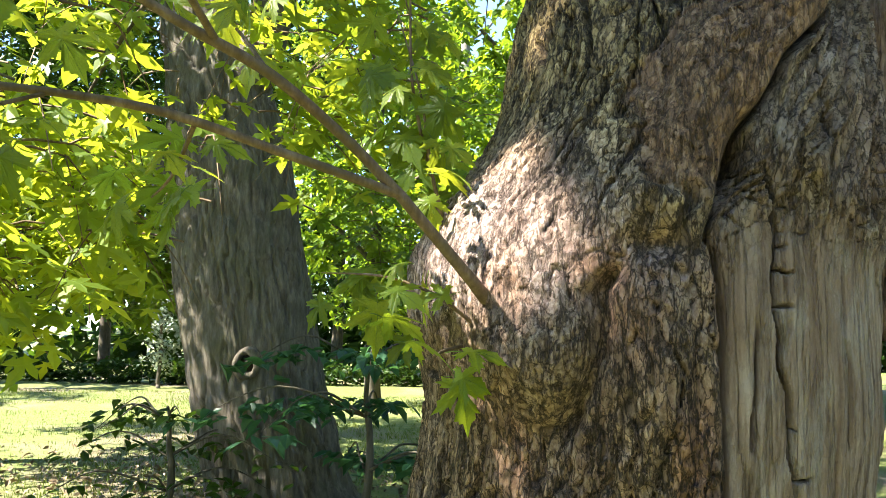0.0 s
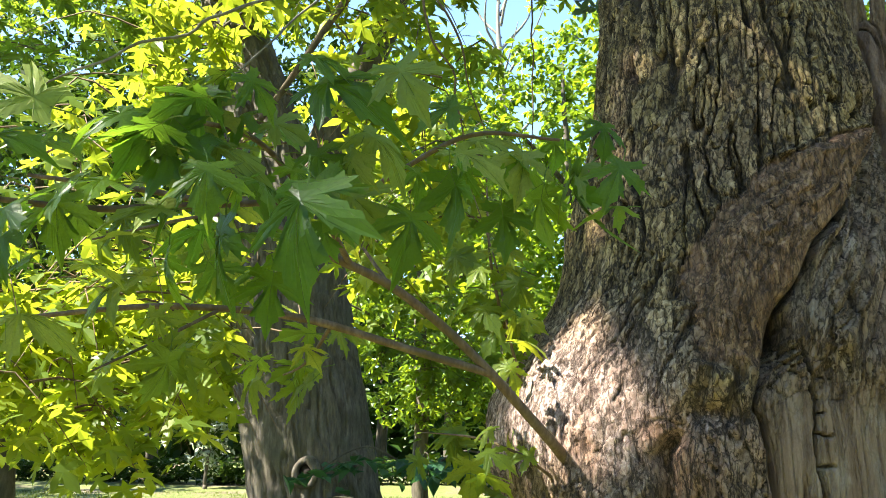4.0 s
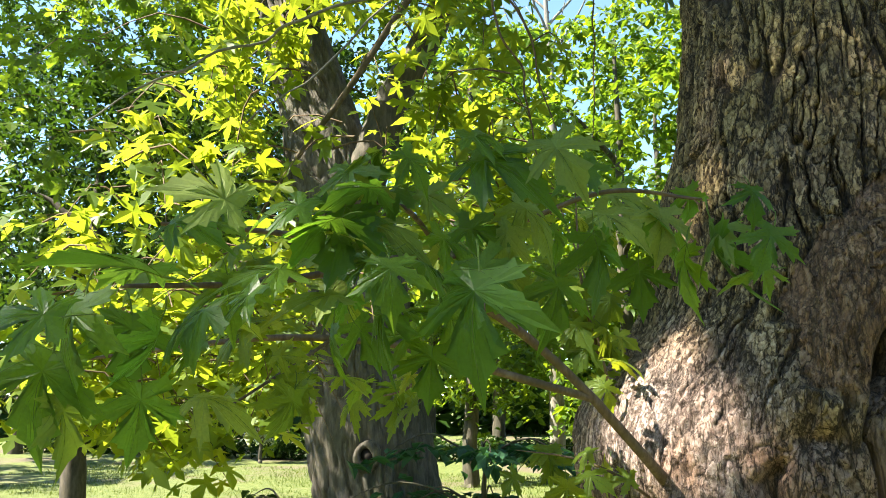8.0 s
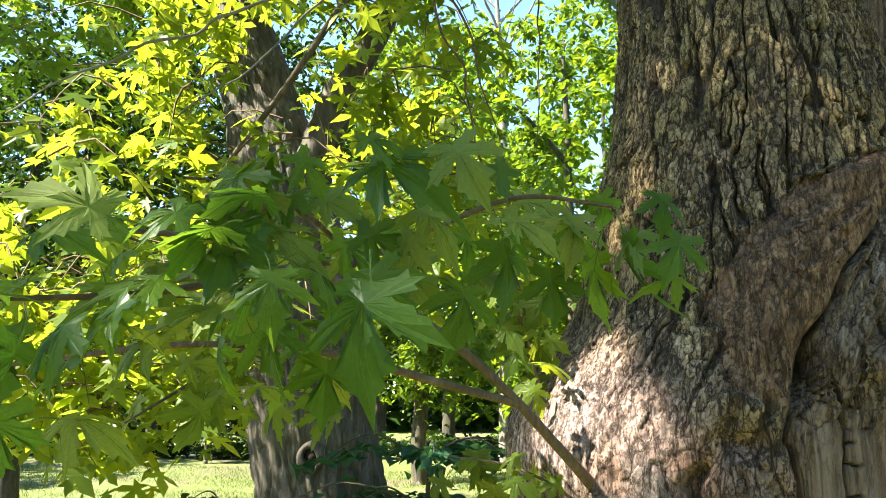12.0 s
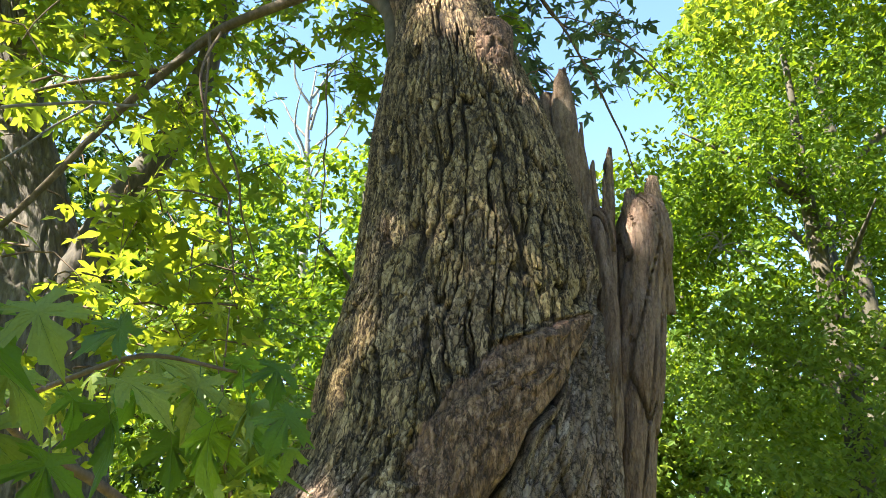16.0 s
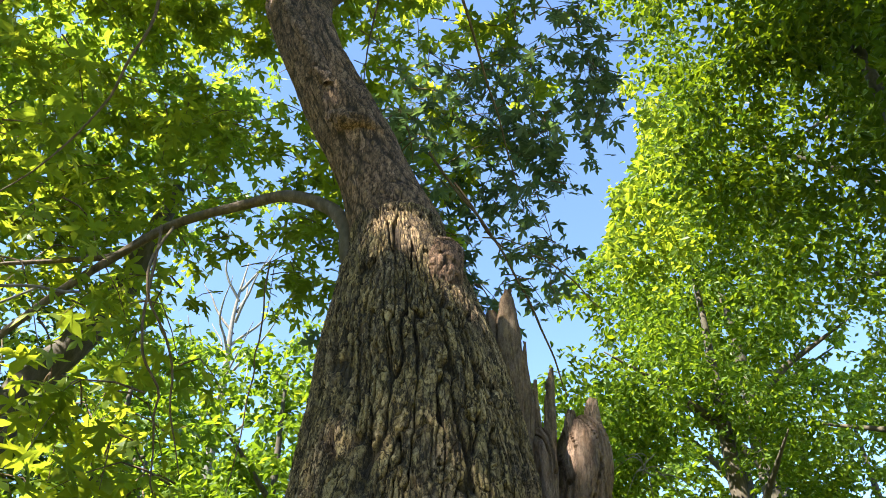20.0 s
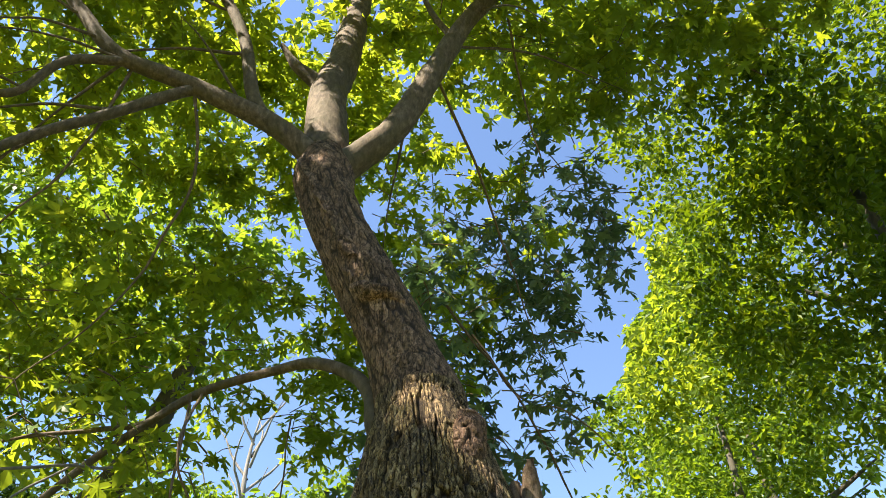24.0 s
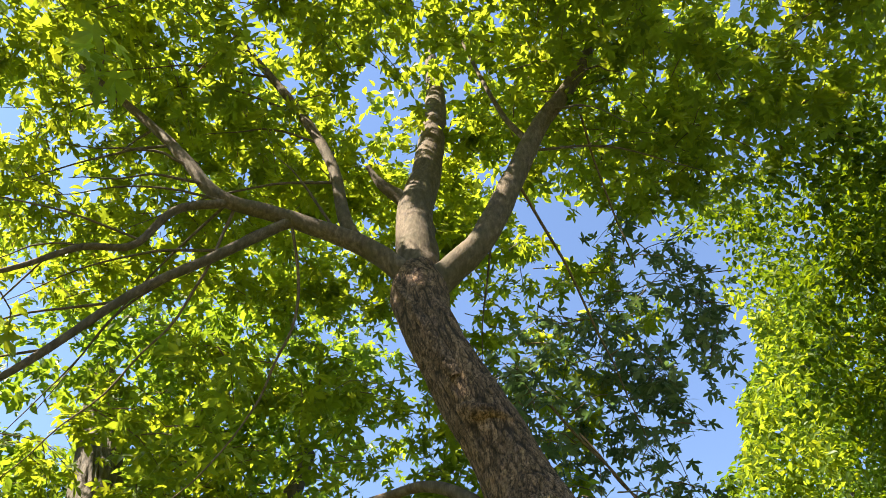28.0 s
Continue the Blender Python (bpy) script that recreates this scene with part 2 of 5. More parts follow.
M_DEADWOOD = bark_material("bleached_dead_wood", (0.10, 0.085, 0.07), (0.2, 0.175, 0.145), (0.3, 0.27, 0.23), 20, 0.1, 0.006)
M_LEAF = leaf_material("silver_maple_leaf", (0.10, 0.165, 0.03), (0.40, 0.50, 0.03), 0.42, 0.6, 0.55)
# Darker copy of the maple leaf: the near twigs' shade is in its colour.
M_NEAR = leaf_material("silver_maple_leaf_shaded", (0.054, 0.118, 0.026), (0.27, 0.47, 0.03), 0.36, 0.6, 0.52)
M_UNDER = leaf_material("silvery_leaf_underside", (0.22, 0.28, 0.06), (0.28, 0.40, 0.02), 0.6, 0.5, 0.35)
# Silvery undersides, with bluish skylit shade put into the leaf colour.
M_SHADE = leaf_material("maple_leaf_bluish_shade", (0.105, 0.17, 0.115), (0.13, 0.24, 0.06), 0.45, 0.7, 0.35)
M_BACK = leaf_material("rear_maple_leaf", (0.09, 0.155, 0.03), (0.32, 0.47, 0.03), 0.42, 0.5, 0.48)
M_BROAD = leaf_material("small_tree_leaf", (0.075, 0.14, 0.022), (0.28, 0.43, 0.02), 0.4, 0.9, 0.45)
M_MID = leaf_material("dense_tree_leaf", (0.045, 0.09, 0.009), (0.24, 0.35, 0.010), 0.45, 1.0, 0.42)
# Brighter copy of the small-tree leaf: sunlight is put into its colour.
M_LIME = leaf_material("sun_toned_leaf", (0.12, 0.19, 0.035), (0.38, 0.52, 0.06), 0.4, 0.6, 0.45)
# Dark foliage, made darker still by shade put into the leaf colour.
M_DEEP = leaf_material("shade_toned_leaf", (0.026, 0.06, 0.010), (0.07, 0.14, 0.010), 0.4, 0.4, 0.35)
M_VEIN = bark_material("pale_leaf_vein", (0.08, 0.13, 0.02), (0.13, 0.19, 0.035), (0.18, 0.24, 0.05), 30, 1, 0.001)
M_GRASS = leaf_material("grass_blade", (0.085, 0.13, 0.02), (0.18, 0.24, 0.03), 0.5, 0.6, 0.3)
M_LITTER = bark_material("dry_leaf", (0.10, 0.07, 0.045), (0.22, 0.16, 0.10), (0.36, 0.29, 0.2), 30, 1, 0.002)
M_PALE = leaf_material("silvery_leaf", (0.30, 0.36, 0.27), (0.3, 0.36, 0.25), 0.5, 0.4, 0.3)
M_BLUE = leaf_material("understory_leaf", (0.03, 0.09, 0.045), (0.07, 0.2, 0.05), 0.4, 0.4, 0.35)


def ground_material():
    m, t, s = material("mown_lawn")
    n1, n2, n3 = noise_tex(t, 0.35, 6), noise_tex(t, 9, 8), noise_tex(t, 90, 4)
    grass = ramp(t, n2, [(0.3, (0.07, 0.10, 0.016)), (0.55, (0.125, 0.15, 0.032)), (0.8, (0.22, 0.21, 0.075))])
    dirt = ramp(t, n3, [(0.3, (0.08, 0.06, 0.04)), (0.7, (0.22, 0.165, 0.11))])
    col = mix(t, ramp(t, n1, [(0.50, (0, 0, 0)), (0.62, (0.85, 0.85, 0.85))]), grass, dirt)
    t.links.new(col, s.inputs["Base Color"])
    s.inputs["Roughness"].default_value = 0.9
    bump(t, s, n3, 0.6, 0.03)
    return m


M_GROUND = ground_material()

# ---- mesh makers ----


def mesh_of(name, verts, faces, mat, smooth=True):
    verts, faces = np.asarray(verts, np.float32), np.asarray(faces, np.int32)
    me = bpy.data.meshes.new(name)
    me.vertices.add(len(verts))
    me.vertices.foreach_set("co", verts.ravel())
    n, k = faces.shape
    me.loops.add(n * k)
    me.loops.foreach_set("vertex_index", faces.ravel())
    me.polygons.add(n)
    me.polygons.foreach_set("loop_start", np.arange(0, n * k, k, dtype=np.int32))
    me.polygons.foreach_set("loop_total", np.full(n, k, np.int32))
    me.polygons.foreach_set("use_smooth", np.full(n, smooth))
    me.update(calc_edges=True)
    me.validate()
    me.materials.append(mat)
    return me


def thing(name, place, label, category, group="", kind=""):
    ob = new(name)
    ob.location = place
    ob.empty_display_size = 0.1
    return tagged(ob, label, category, group, kind)


def child(name, me, parent, label="", kind=""):
    """A mesh in world places becomes a part of its thing."""
    ob = new(name, me)
    ob.parent = parent
    base = Vector(parent.location) + (Vector(parent.parent.location) if parent.parent else Vector())
    ob.matrix_parent_inverse = Matrix.Translation(-base)
    return tagged(ob, label, "", "", kind)


def smooth_line(points, steps):
    """Catmull-Rom through rows of numbers."""
    p = np.asarray(points, float)
    p = np.vstack([2 * p[0] - p[1], p, 2 * p[-1] - p[-2]])
    out = []
    for n in range(1, len(p) - 2):
        for s in np.arange(steps) / steps:
            a, b, c, d = p[n - 1], p[n], p[n + 1], p[n + 2]
            out.append(0.5 * (2 * b + (c - a) * s + (2 * a - 5 * b + 4 * c - d) * s * s + (3 * b - 3 * c + d - a) * s**3))
    out.append(p[-2])
    return np.array(out)


def tube(points, sides=10, steps=6, rough=0.0, seed=0, wave=0.0):
    """Verts and faces of a limb along rows of x, y, z, radius."""
    c = smooth_line(points, steps)
    if wave:
        c[:, :3] += wave * np.stack([vnoise(np.c_[np.arange(len(c)) * 0.35, np.full(len(c), k * 7.3 + seed), np.zeros(len(c))], seed) for k in range(3)], 1) * np.minimum(1, np.arange(len(c)) / 4)[:, None]
    d = np.gradient(c[:, :3], axis=0)
    d /= np.linalg.norm(d, axis=1, keepdims=True) + 1e-9
    ref = np.array([0.31, -0.95, 0.05])
    a = np.cross(d, ref)
    a /= np.linalg.norm(a, axis=1, keepdims=True) + 1e-9
    b = np.cross(d, a)
    th = np.arange(sides) / sides * 2 * np.pi
    ring = np.cos(th)[None, :, None] * a[:, None] + np.sin(th)[None, :, None] * b[:, None]
    r = np.maximum(c[:, 3], 0.0006)[:, None] * np.ones(sides)
    if rough:
        q = (c[:, None, :3] + ring * r[..., None]).reshape(-1, 3)
        r = r * (1 + rough * fbm(q * 9, 3, seed).reshape(r.shape))
    v = (c[:, None, :3] + ring * r[..., None]).reshape(-1, 3)
    n = len(c)
    i = np.arange(n - 1)[:, None] * sides
    j, j2 = np.arange(sides)[None], (np.arange(sides)[None] + 1) % sides
    f = np.stack([i + j, i + j2, i + sides + j2, i + sides + j], -1).reshape(-1, 4)
    v = np.vstack([v, c[-1, :3] + d[-1] * c[-1, 3] * 0.5, c[0, :3]])
    last = (n - 1) * sides
    jj = np.arange(sides)
    cap = np.stack([last + jj, last + (jj + 1) % sides, np.full(sides, len(v) - 2), np.full(sides, len(v) - 2)], 1)
    return v, f, cap


def limb(name, points, mat, parent, label="", sides=10, steps=6, rough=0.08, seed=0, wave=0.0):
    v, f, cap = tube(points, sides, steps, rough, seed, wave)
    tri = np.vstack([f[:, [0, 1, 2]], f[:, [0, 2, 3]], cap[:, :3]])
    return child(name, mesh_of(name, v, tri, mat), parent, label)


def joined_tubes(lines, sides=5, steps=3):
    vs, fs, n = [], [], 0
    for line in lines:
        v, f, cap = tube(line, sides, steps)
        fs.append(np.vstack([f[:, [0, 1, 2]], f[:, [0, 2, 3]], cap[:, :3]]) + n)
        vs.append(v)
        n += len(v)
    return np.vstack(vs), np.vstack(fs)


# Leaf outlines: x across, y from stalk to tip, unit length.
def maple_leaf(teeth=True):
    half = [(0.0, 0.0), (0.09, -0.04), (0.20, -0.13), (0.20, -0.04), (0.33, -0.05), (0.22, 0.06), (0.12, 0.14), (0.22, 0.20), (0.31, 0.26), (0.30, 0.30), (0.43, 0.33), (0.43, 0.40), (0.56, 0.56), (0.42, 0.48), (0.36, 0.48), (0.27, 0.41), (0.18, 0.35), (0.09, 0.33), (0.10, 0.46), (0.14, 0.56), (0.19, 0.66), (0.15, 0.69), (0.145, 0.76), (0.09, 0.81), (0.065, 0.88), (0.03, 0.93), (0.0, 1.06)]
    if not teeth:
        half = [(0.0, 0.0), (0.30, -0.08), (0.14, 0.13), (0.46, 0.24), (0.62, 0.48), (0.30, 0.43), (0.10, 0.32), (0.22, 0.62), (0.0, 1.05)]
    right = [(x, y) for x, y in half]
    left = [(-x, y) for x, y in half[-2:0:-1]]
    pts = right + left
    hub = (0.0, 0.25)
    v = [(x, y, 0.10 * abs(x) - 0.16 * (y - 0.25) ** 2 - 0.10 * x * x * 2) for x, y in [hub] + pts]
    n = len(pts)
    f = [(0, 1 + k, 1 + (k + 1) % n) for k in range(n)]
    return np.array(v), np.array(f)


def oval_leaf(wide=0.28):
    v = [(0, 0, 0), (wide, 0.38, 0.06), (wide * 0.75, 0.7, 0.03), (0, 1, -0.12), (-wide * 0.75, 0.7, 0.03), (-wide, 0.38, 0.06)]
    f = [(0, 1, 2), (0, 2, 3), (0, 3, 4), (0, 4, 5)]
    return np.array(v, float), np.array(f)


def clump_leaf():
    """A spray of three overlapping far leaves."""
    v, f = [], []
    for k, (x, y, a, s) in enumerate([(0, 0, 0, 1), (0.1, 0.1, 1.0, 0.8), (-0.1, 0.05, -1.1, 0.85)]):
        ca, sa = math.cos(a), math.sin(a)
        for px, py, pz in [(0, 0, 0), (0.22, 0.45, 0.05 * (k - 1)), (0, 1, -0.1), (-0.22, 0.45, 0.05)]:
            v.append((x + s * (ca * px + sa * py), y + s * (-sa * px + ca * py), pz * s + 0.04 * k))
        b = 4 * k
        f += [(b, b + 1, b + 2), (b, b + 2, b + 3)]
    return np.array(v), np.array(f)


MAPLE, MAPLE_LOW, OVAL, CLUMP = maple_leaf(), maple_leaf(False), oval_leaf(), clump_leaf()


def scatter(places, sizes, template, tilt=0.6, droop=0.5):
    """Leaves at places, face up with random tilt, tips drooping: verts and faces joined."""
    n = len(places)
    tv, tf = template
    yaw = rng.uniform(0, 2 * np.pi, n)
    tip = np.stack([np.cos(yaw), np.sin(yaw), -np.abs(rng.normal(droop, 0.35, n))], 1)
    tip /= np.linalg.norm(tip, axis=1, keepdims=True)
    up = np.stack([rng.normal(0, tilt, n), rng.normal(0, tilt, n), np.ones(n)], 1)
    side = np.cross(tip, up)
    side /= np.linalg.norm(side, axis=1, keepdims=True) + 1e-9
    nor = np.cross(side, tip)
    curl = rng.uniform(0.3, 2.2, n)
    s = np.asarray(sizes)[:, None, None]
    v = places[:, None] + s * (tv[None, :, :1] * side[:, None] + tv[None, :, 1:2] * tip[:, None] + curl[:, None, None] * tv[None, :, 2:] * nor[:, None])
    f = tf[None] + (np.arange(n) * len(tv))[:, None, None]
    return v.reshape(-1, 3), f.reshape(-1, 3)


VIEW = np.array([0.08, -0.2, 1.78])
# Openings in the canopy to the sky: direction, half width in degrees, share left.
OPEN_SKY = [((0.355, 0.625, 0.69), 3.3, 0.05), ((0.35, 0.70, 0.62), 3.0, 0.05), ((0.378, 0.64, 0.67), 2.6, 0.1), ((0.335, 0.56, 0.755), 2.2, 0.2), ((0.30, 0.575, 0.76), 2.0, 0.25), ((0.325, 0.768, 0.553), 2.0, 0.15), ((0.31, 0.65, 0.69), 3.5, 0.08), ((0.30, 0.70, 0.64), 3.5, 0.08), ((0.305, 0.739, 0.60), 4.0, 0.08), ((0.27, 0.745, 0.61), 3.0, 0.2), ((-0.05, 0.87, 0.495), 2.4, 0.1), ((-0.06, 0.85, 0.52), 2.4, 0.2)]
# Gaps through which the sun reaches the trunk: place and radius.
SUN_GAPS = [((-1.0, 3.3, 3.2), 0.5), ((-1.7, 3.0, 2.4), 0.4), ((0.25, 1.45, 1.45), 0.035), ((0.1, 1.47, 1.38), 0.045), ((0.03, 1.52, 1.78), 0.16), ((0.15, 1.48, 1.72), 0.11), ((0.26, 1.45, 1.66), 0.03), ((0.10, 1.60, 1.93), 0.06), ((0.26, 1.70, 2.25), 0.04), ((0.30, 1.78, 2.50), 0.035), ((0.39, 1.68, 2.50), 0.012), ((0.495, 1.63, 2.47), 0.0), ((0.56, 1.57, 2.33), 0.014), ((0.614, 1.60, 2.49), 0.005), ((0.70, 1.60, 2.40), 0.018), ((0.415, 1.76, 2.85), 0.015), ((0.64, 1.78, 3.17), 0.07), ((0.49, 1.53, 2.14), 0.01), ((-0.08, 2.6, 6.0), 0.2), ((0.25, 2.35, 5.55), 0.18), ((0.1, 2.2, 4.6), 0.03)]


def thinned(p):
    """Leaves out the places that fill the canopy's openings."""
    keep = np.ones(len(p), bool)
    w = p - VIEW
    far = np.linalg.norm(w, axis=1)
    w = w / far[:, None]
    for way, wide, left in OPEN_SKY:
        way = np.array(way) / np.linalg.norm(way)
        ang = np.degrees(np.arccos(np.clip(w @ way, -1, 1)))
        edge = wide * (1 + 0.35 * vnoise(w * 14, 3))
        keep &= (ang > edge) | (rng.uniform(size=len(p)) < left)
    s = np.array(SUN)
    for place, r in SUN_GAPS:
        q = p - np.array(place)
        along = q @ s
        off = np.linalg.norm(q - along[:, None] * s, axis=1)
        keep &= (along < 0.8) | (off > r + 0.03)
    keep &= np.linalg.norm(p - np.array([0.08, -0.1, 1.7]), axis=1) > 0.75
    # The open lane between the two maples.
    along = np.clip((p[:, 1] - 0.05) / 6.3, 0.05, 1.2)
    high = 1.6 + (p[:, 2] - 1.6) / along
    axis = 0.1 * (1 - along) + along * np.interp(high, [0.2, 1.7, 2.9, 3.7, 5.3], [-1.77, -2.1, -2.28, -2.42, -2.9])
    lane = (np.abs(p[:, 0] - axis) < along * 0.56) & (along < 1.0) & (high < 5.2)
    keep &= ~lane | (rng.uniform(size=len(p)) < np.where(high < 3.0, 0.04, 0.35))
    return p[keep]


def sprays(centres, per, spread, drop):
    """Hanging sprays: a thin curved twig for each centre and leaf places along it."""
    lines, spots = [], []
    for c in centres:
        a = rng.uniform(0, 2 * np.pi)
        out = np.array([math.cos(a), math.sin(a), 0]) * spread * rng.uniform(0.6, 1.3)
        fall = drop * rng.uniform(0.5, 1.4)
        start, mid, end = c - out, c + (0, 0, 0.08 * spread), c + out - (0, 0, fall)
        lines.append([(*start, 0.006), (*mid, 0.004), (*end, 0.0015)])
        k = per
        s = rng.uniform(0.15, 1.0, k)
        at = start * ((1 - s) ** 2)[:, None] + mid * (2 * s * (1 - s))[:, None] + end * (s * s)[:, None]
        spots.append(at + rng.normal(0, 0.055, (k, 3)) - np.array([0, 0, 0.02]))
    return lines, np.vstack(spots)


def blob(n, centre, radii, shell=0.55):
    """Random places in an ellipsoid, more of them near its skin."""
    d = rng.normal(size=(n, 3))
    d /= np.linalg.norm(d, axis=1, keepdims=True)
    r = shell + (1 - shell) * rng.uniform(size=n) ** 0.7
    r = r * (1 + 0.28 * vnoise(d * 2.2 + np.array(centre), 5))
    return np.array(centre) + d * r[:, None] * np.array(radii)


def crown_of(parent, blobs, per_spray, template, size, mat, spread, drop, twig_mat=None, label="", gaps=True, clump=0.0, open_share=-0.04):
    centres = np.vstack([blob(n, c, r) for n, c, r in blobs])
    if gaps:
        centres = thinned(centres)
    centres = centres[centres[:, 2] > 0.15]
    if clump:
        centres = centres[vnoise(centres * clump, 9) + 0.4 * vnoise(centres * clump * 2.3, 19) > open_share]
    lines, spots = sprays(centres, per_spray, spread, drop)
    if gaps:
        spots = thinned(spots)
    v, f = scatter(spots, rng.uniform(0.65, 1.2, len(spots)) * size, template)
    child("crown", mesh_of("crown", v, f, mat, False), parent, label, "stuff")
    if twig_mat:
        v, f = joined_tubes(lines, 3, 2)
        child("twig_mass", mesh_of("twig_mass", v, f, twig_mat), parent, "", "stuff")


# ---- ground ----
def ground():
    xs = np.concatenate([[-600, -200, -90], np.linspace(-45, 45, 181), [90, 200, 600]])
    gx, gy = np.meshgrid(xs, xs + 12, indexing="ij")
    p = np.stack([gx.ravel(), gy.ravel(), np.zeros(gx.size)], 1)
    near = np.clip(1 - np.hypot(p[:, 0], p[:, 1] - 12) / 60, 0, 1)
    p[:, 2] = near * 0.05 * fbm(p * 0.35, 3, 4)
    for x, y, r in ((0.45, 1.95, 0.9), (-1.85, 6.5, 1.0)):
        p[:, 2] += 0.08 * np.exp(-((p[:, 0] - x) ** 2 + (p[:, 1] - y) ** 2) / r**2)
    n = len(xs)
    i, j = np.meshgrid(np.arange(n - 1), np.arange(n - 1), indexing="ij")
    b = (i * n + j).ravel()
    f = np.stack([b, b + n, b + n + 1, b + 1], 1)
    ob = new("ground", mesh_of("ground", p, f, M_GROUND))
    tagged(ob, "sunlit mown lawn with bare dirt patches under trees", "lawn", "", "structure")


ground()

# ---- the old maple ----
Z = [-0.1, 0.6, 1.17, 1.37, 1.56, 1.68, 1.82, 1.97, 2.21, 2.46, 2.75, 2.95, 3.17, 3.39, 3.52]
LEFT = [-0.35, -0.12, -0.06, -0.03, -0.06, -0.05, 0.053, 0.152, 0.185, 0.258, 0.294, 0.30, 0.339, 0.365, 0.37]
RIGHT = [1.2, 0.97, 0.885, 0.90, 0.915, 0.93, 0.945, 0.965, 0.955, 0.945, 0.915, 0.86, 0.79, 0.70, 0.67]
DEEP = [0.75, 0.60, 0.53, 0.545, 0.545, 0.53, 0.50, 0.48, 0.43, 0.39, 0.36, 0.33, 0.29, 0.23, 0.19]
MIDY = [1.95, 1.95, 1.95, 1.95, 1.95, 1.95, 1.95, 1.96, 1.99, 2.0, 2.04, 2.07, 2.1, 2.12, 2.14]


def trunk_frame(z):
    zz = np.asarray(z)
    l, r, d, my = (np.interp(zz, Z, a) for a in (LEFT, RIGHT, DEEP, MIDY))
    return (l + r) / 2, my, (r - l) / 2, d


def trunk_mesh():
    zs = np.concatenate([np.linspace(-0.1, 1.05, 50, endpoint=False), np.linspace(1.05, 3.52, 700)])
    front = np.radians(np.linspace(-104, 104, 520))
    back = np.radians(np.linspace(108, 252, 44)[1:-1])
    th = np.concatenate([front, back])
    Zg, T = np.meshgrid(zs, th, indexing="ij")
    z, a = Zg.ravel(), T.ravel()
    zero = 0 * z
    # Soften the profile so that it has no kinks.
    k = np.linspace(-0.06, 0.06, 7)
    cx, cy, rx, ry = (np.repeat(np.mean([trunk_frame(zs + s)[n] for s in k], axis=0), len(th)) for n in range(4))
    nx, ny = np.sin(a), -np.cos(a)
    x, y = cx + rx * nx, cy + ry * ny
    base = np.stack([x, y, z], 1)
    facing = sstep(-0.1, 0.15, -ny)

    def spot(x0, z0, wx, wz, power=2):
        return np.exp(-(np.abs((x - x0) / wx) ** power + np.abs((z - z0) / wz) ** power)) * facing

    def round_knot(x0, z0, r):
        """How far grain is pushed sideways where it flows round a knot."""
        d = np.maximum((x - x0) ** 2 + ((z - z0) * 0.8) ** 2, r * r)
        return (x - x0) * r * r / d

    # Zones of the surface.
    wob = 0.02 * fbm(base * 9, 3, 2)
    xd = np.interp(z, [0, 1.2, 1.36, 1.5, 1.58, 1.66, 1.72, 1.78, 1.84, 1.91, 1.98, 2.05, 2.12, 2.18, 2.3, 2.45, 2.7, 3.0], [0.46, 0.475, 0.475, 0.476, 0.474, 0.452, 0.472, 0.497, 0.515, 0.57, 0.612, 0.676, 0.725, 0.768, 0.85, 0.93, 1.02, 1.3]) + wob * 0.4
    xs_ = np.interp(z, [1.45, 1.6, 1.70, 1.75, 1.80, 1.915, 1.995, 2.06, 2.094, 2.188, 2.206, 2.27, 2.34], [0.56, 0.50, 0.44, 0.375, 0.364, 0.361, 0.381, 0.448, 0.497, 0.572, 0.647, 0.756, 0.95]) + wob * 1.1 + 0.012 * fbm(base * 26, 3, 46)
    dead = sstep(-0.004, 0.006, x - xd) * facing
    dead = np.maximum(dead, sstep(0.6, 0.75, nx) * sstep(2.5, 2.35, z) * facing)
    callus = sstep(-0.008, 0.010, x - xs_) * sstep(1.69, 1.76, z + wob) * sstep(2.36, 2.30, z) * facing * (1 - dead)
    burl = spot(0.12, 1.63, 0.22, 0.20)
    low = sstep(1.68, 1.56, z + 0.1 * (x - 0.3) + wob * 2) * facing * sstep(0.06, 0.2, x + wob) * (1 - dead)
    arc = a * 0.46
    tall = base * np.array([1, 1, 0.33])
    flow = arc + round_knot(0.118, 1.55, 0.045) - 0.5 * round_knot(0.21, 1.455, 0.07) + 0.6 * round_knot(0.60, 2.02, 0.06) * (1 - callus)
    # Furrowed bark: long wandering fissures that join and part, ridges broken across into plates.
    wx = flow + 0.012 * fbm(tall * 5, 2, 11) + 0.0065 * fbm(base * np.array([55, 55, 28]), 3, 14)
    wz = z + 0.05 * fbm(base * 7 + 9, 2, 12)
    n1 = np.abs(vnoise(np.stack([wx / 0.029, wz / 0.22, zero], 1), 21))
    n2 = np.abs(vnoise(np.stack([wx / 0.026 + 7, wz / 0.07, zero + 5], 1), 22))
    rut = sstep(0.03, 0.19, n1)
    rut2 = sstep(0.0, 0.13, n2)
    e2, who2 = cells(wx / 0.019 + 0.3 * fbm(base * 30, 2, 33), wz / 0.034 + 0.45 * fbm(base * 26, 2, 34), 23)
    chop = sstep(0.0, 0.06, e2)
    e4, who4 = cells(wx / 0.010, wz / 0.022 + 0.5 * who2, 24)
    shag = fbm(base * np.array([100, 100, 60]), 3, 5)
    broad = fbm(tall * np.array([12, 12, 9]), 2, 72)
    bark = 0.019 * rut * (0.75 + 0.25 * rut2) + 0.004 * rut2 + 0.0045 * who2 * chop * rut + 0.0012 * who4 * sstep(0, 0.1, e4) + 0.0018 * shag + 0.005 * broad
    fiss = np.clip(1 - rut * (0.55 + 0.45 * rut2) + 0.25 * (1 - chop), 0, 1)
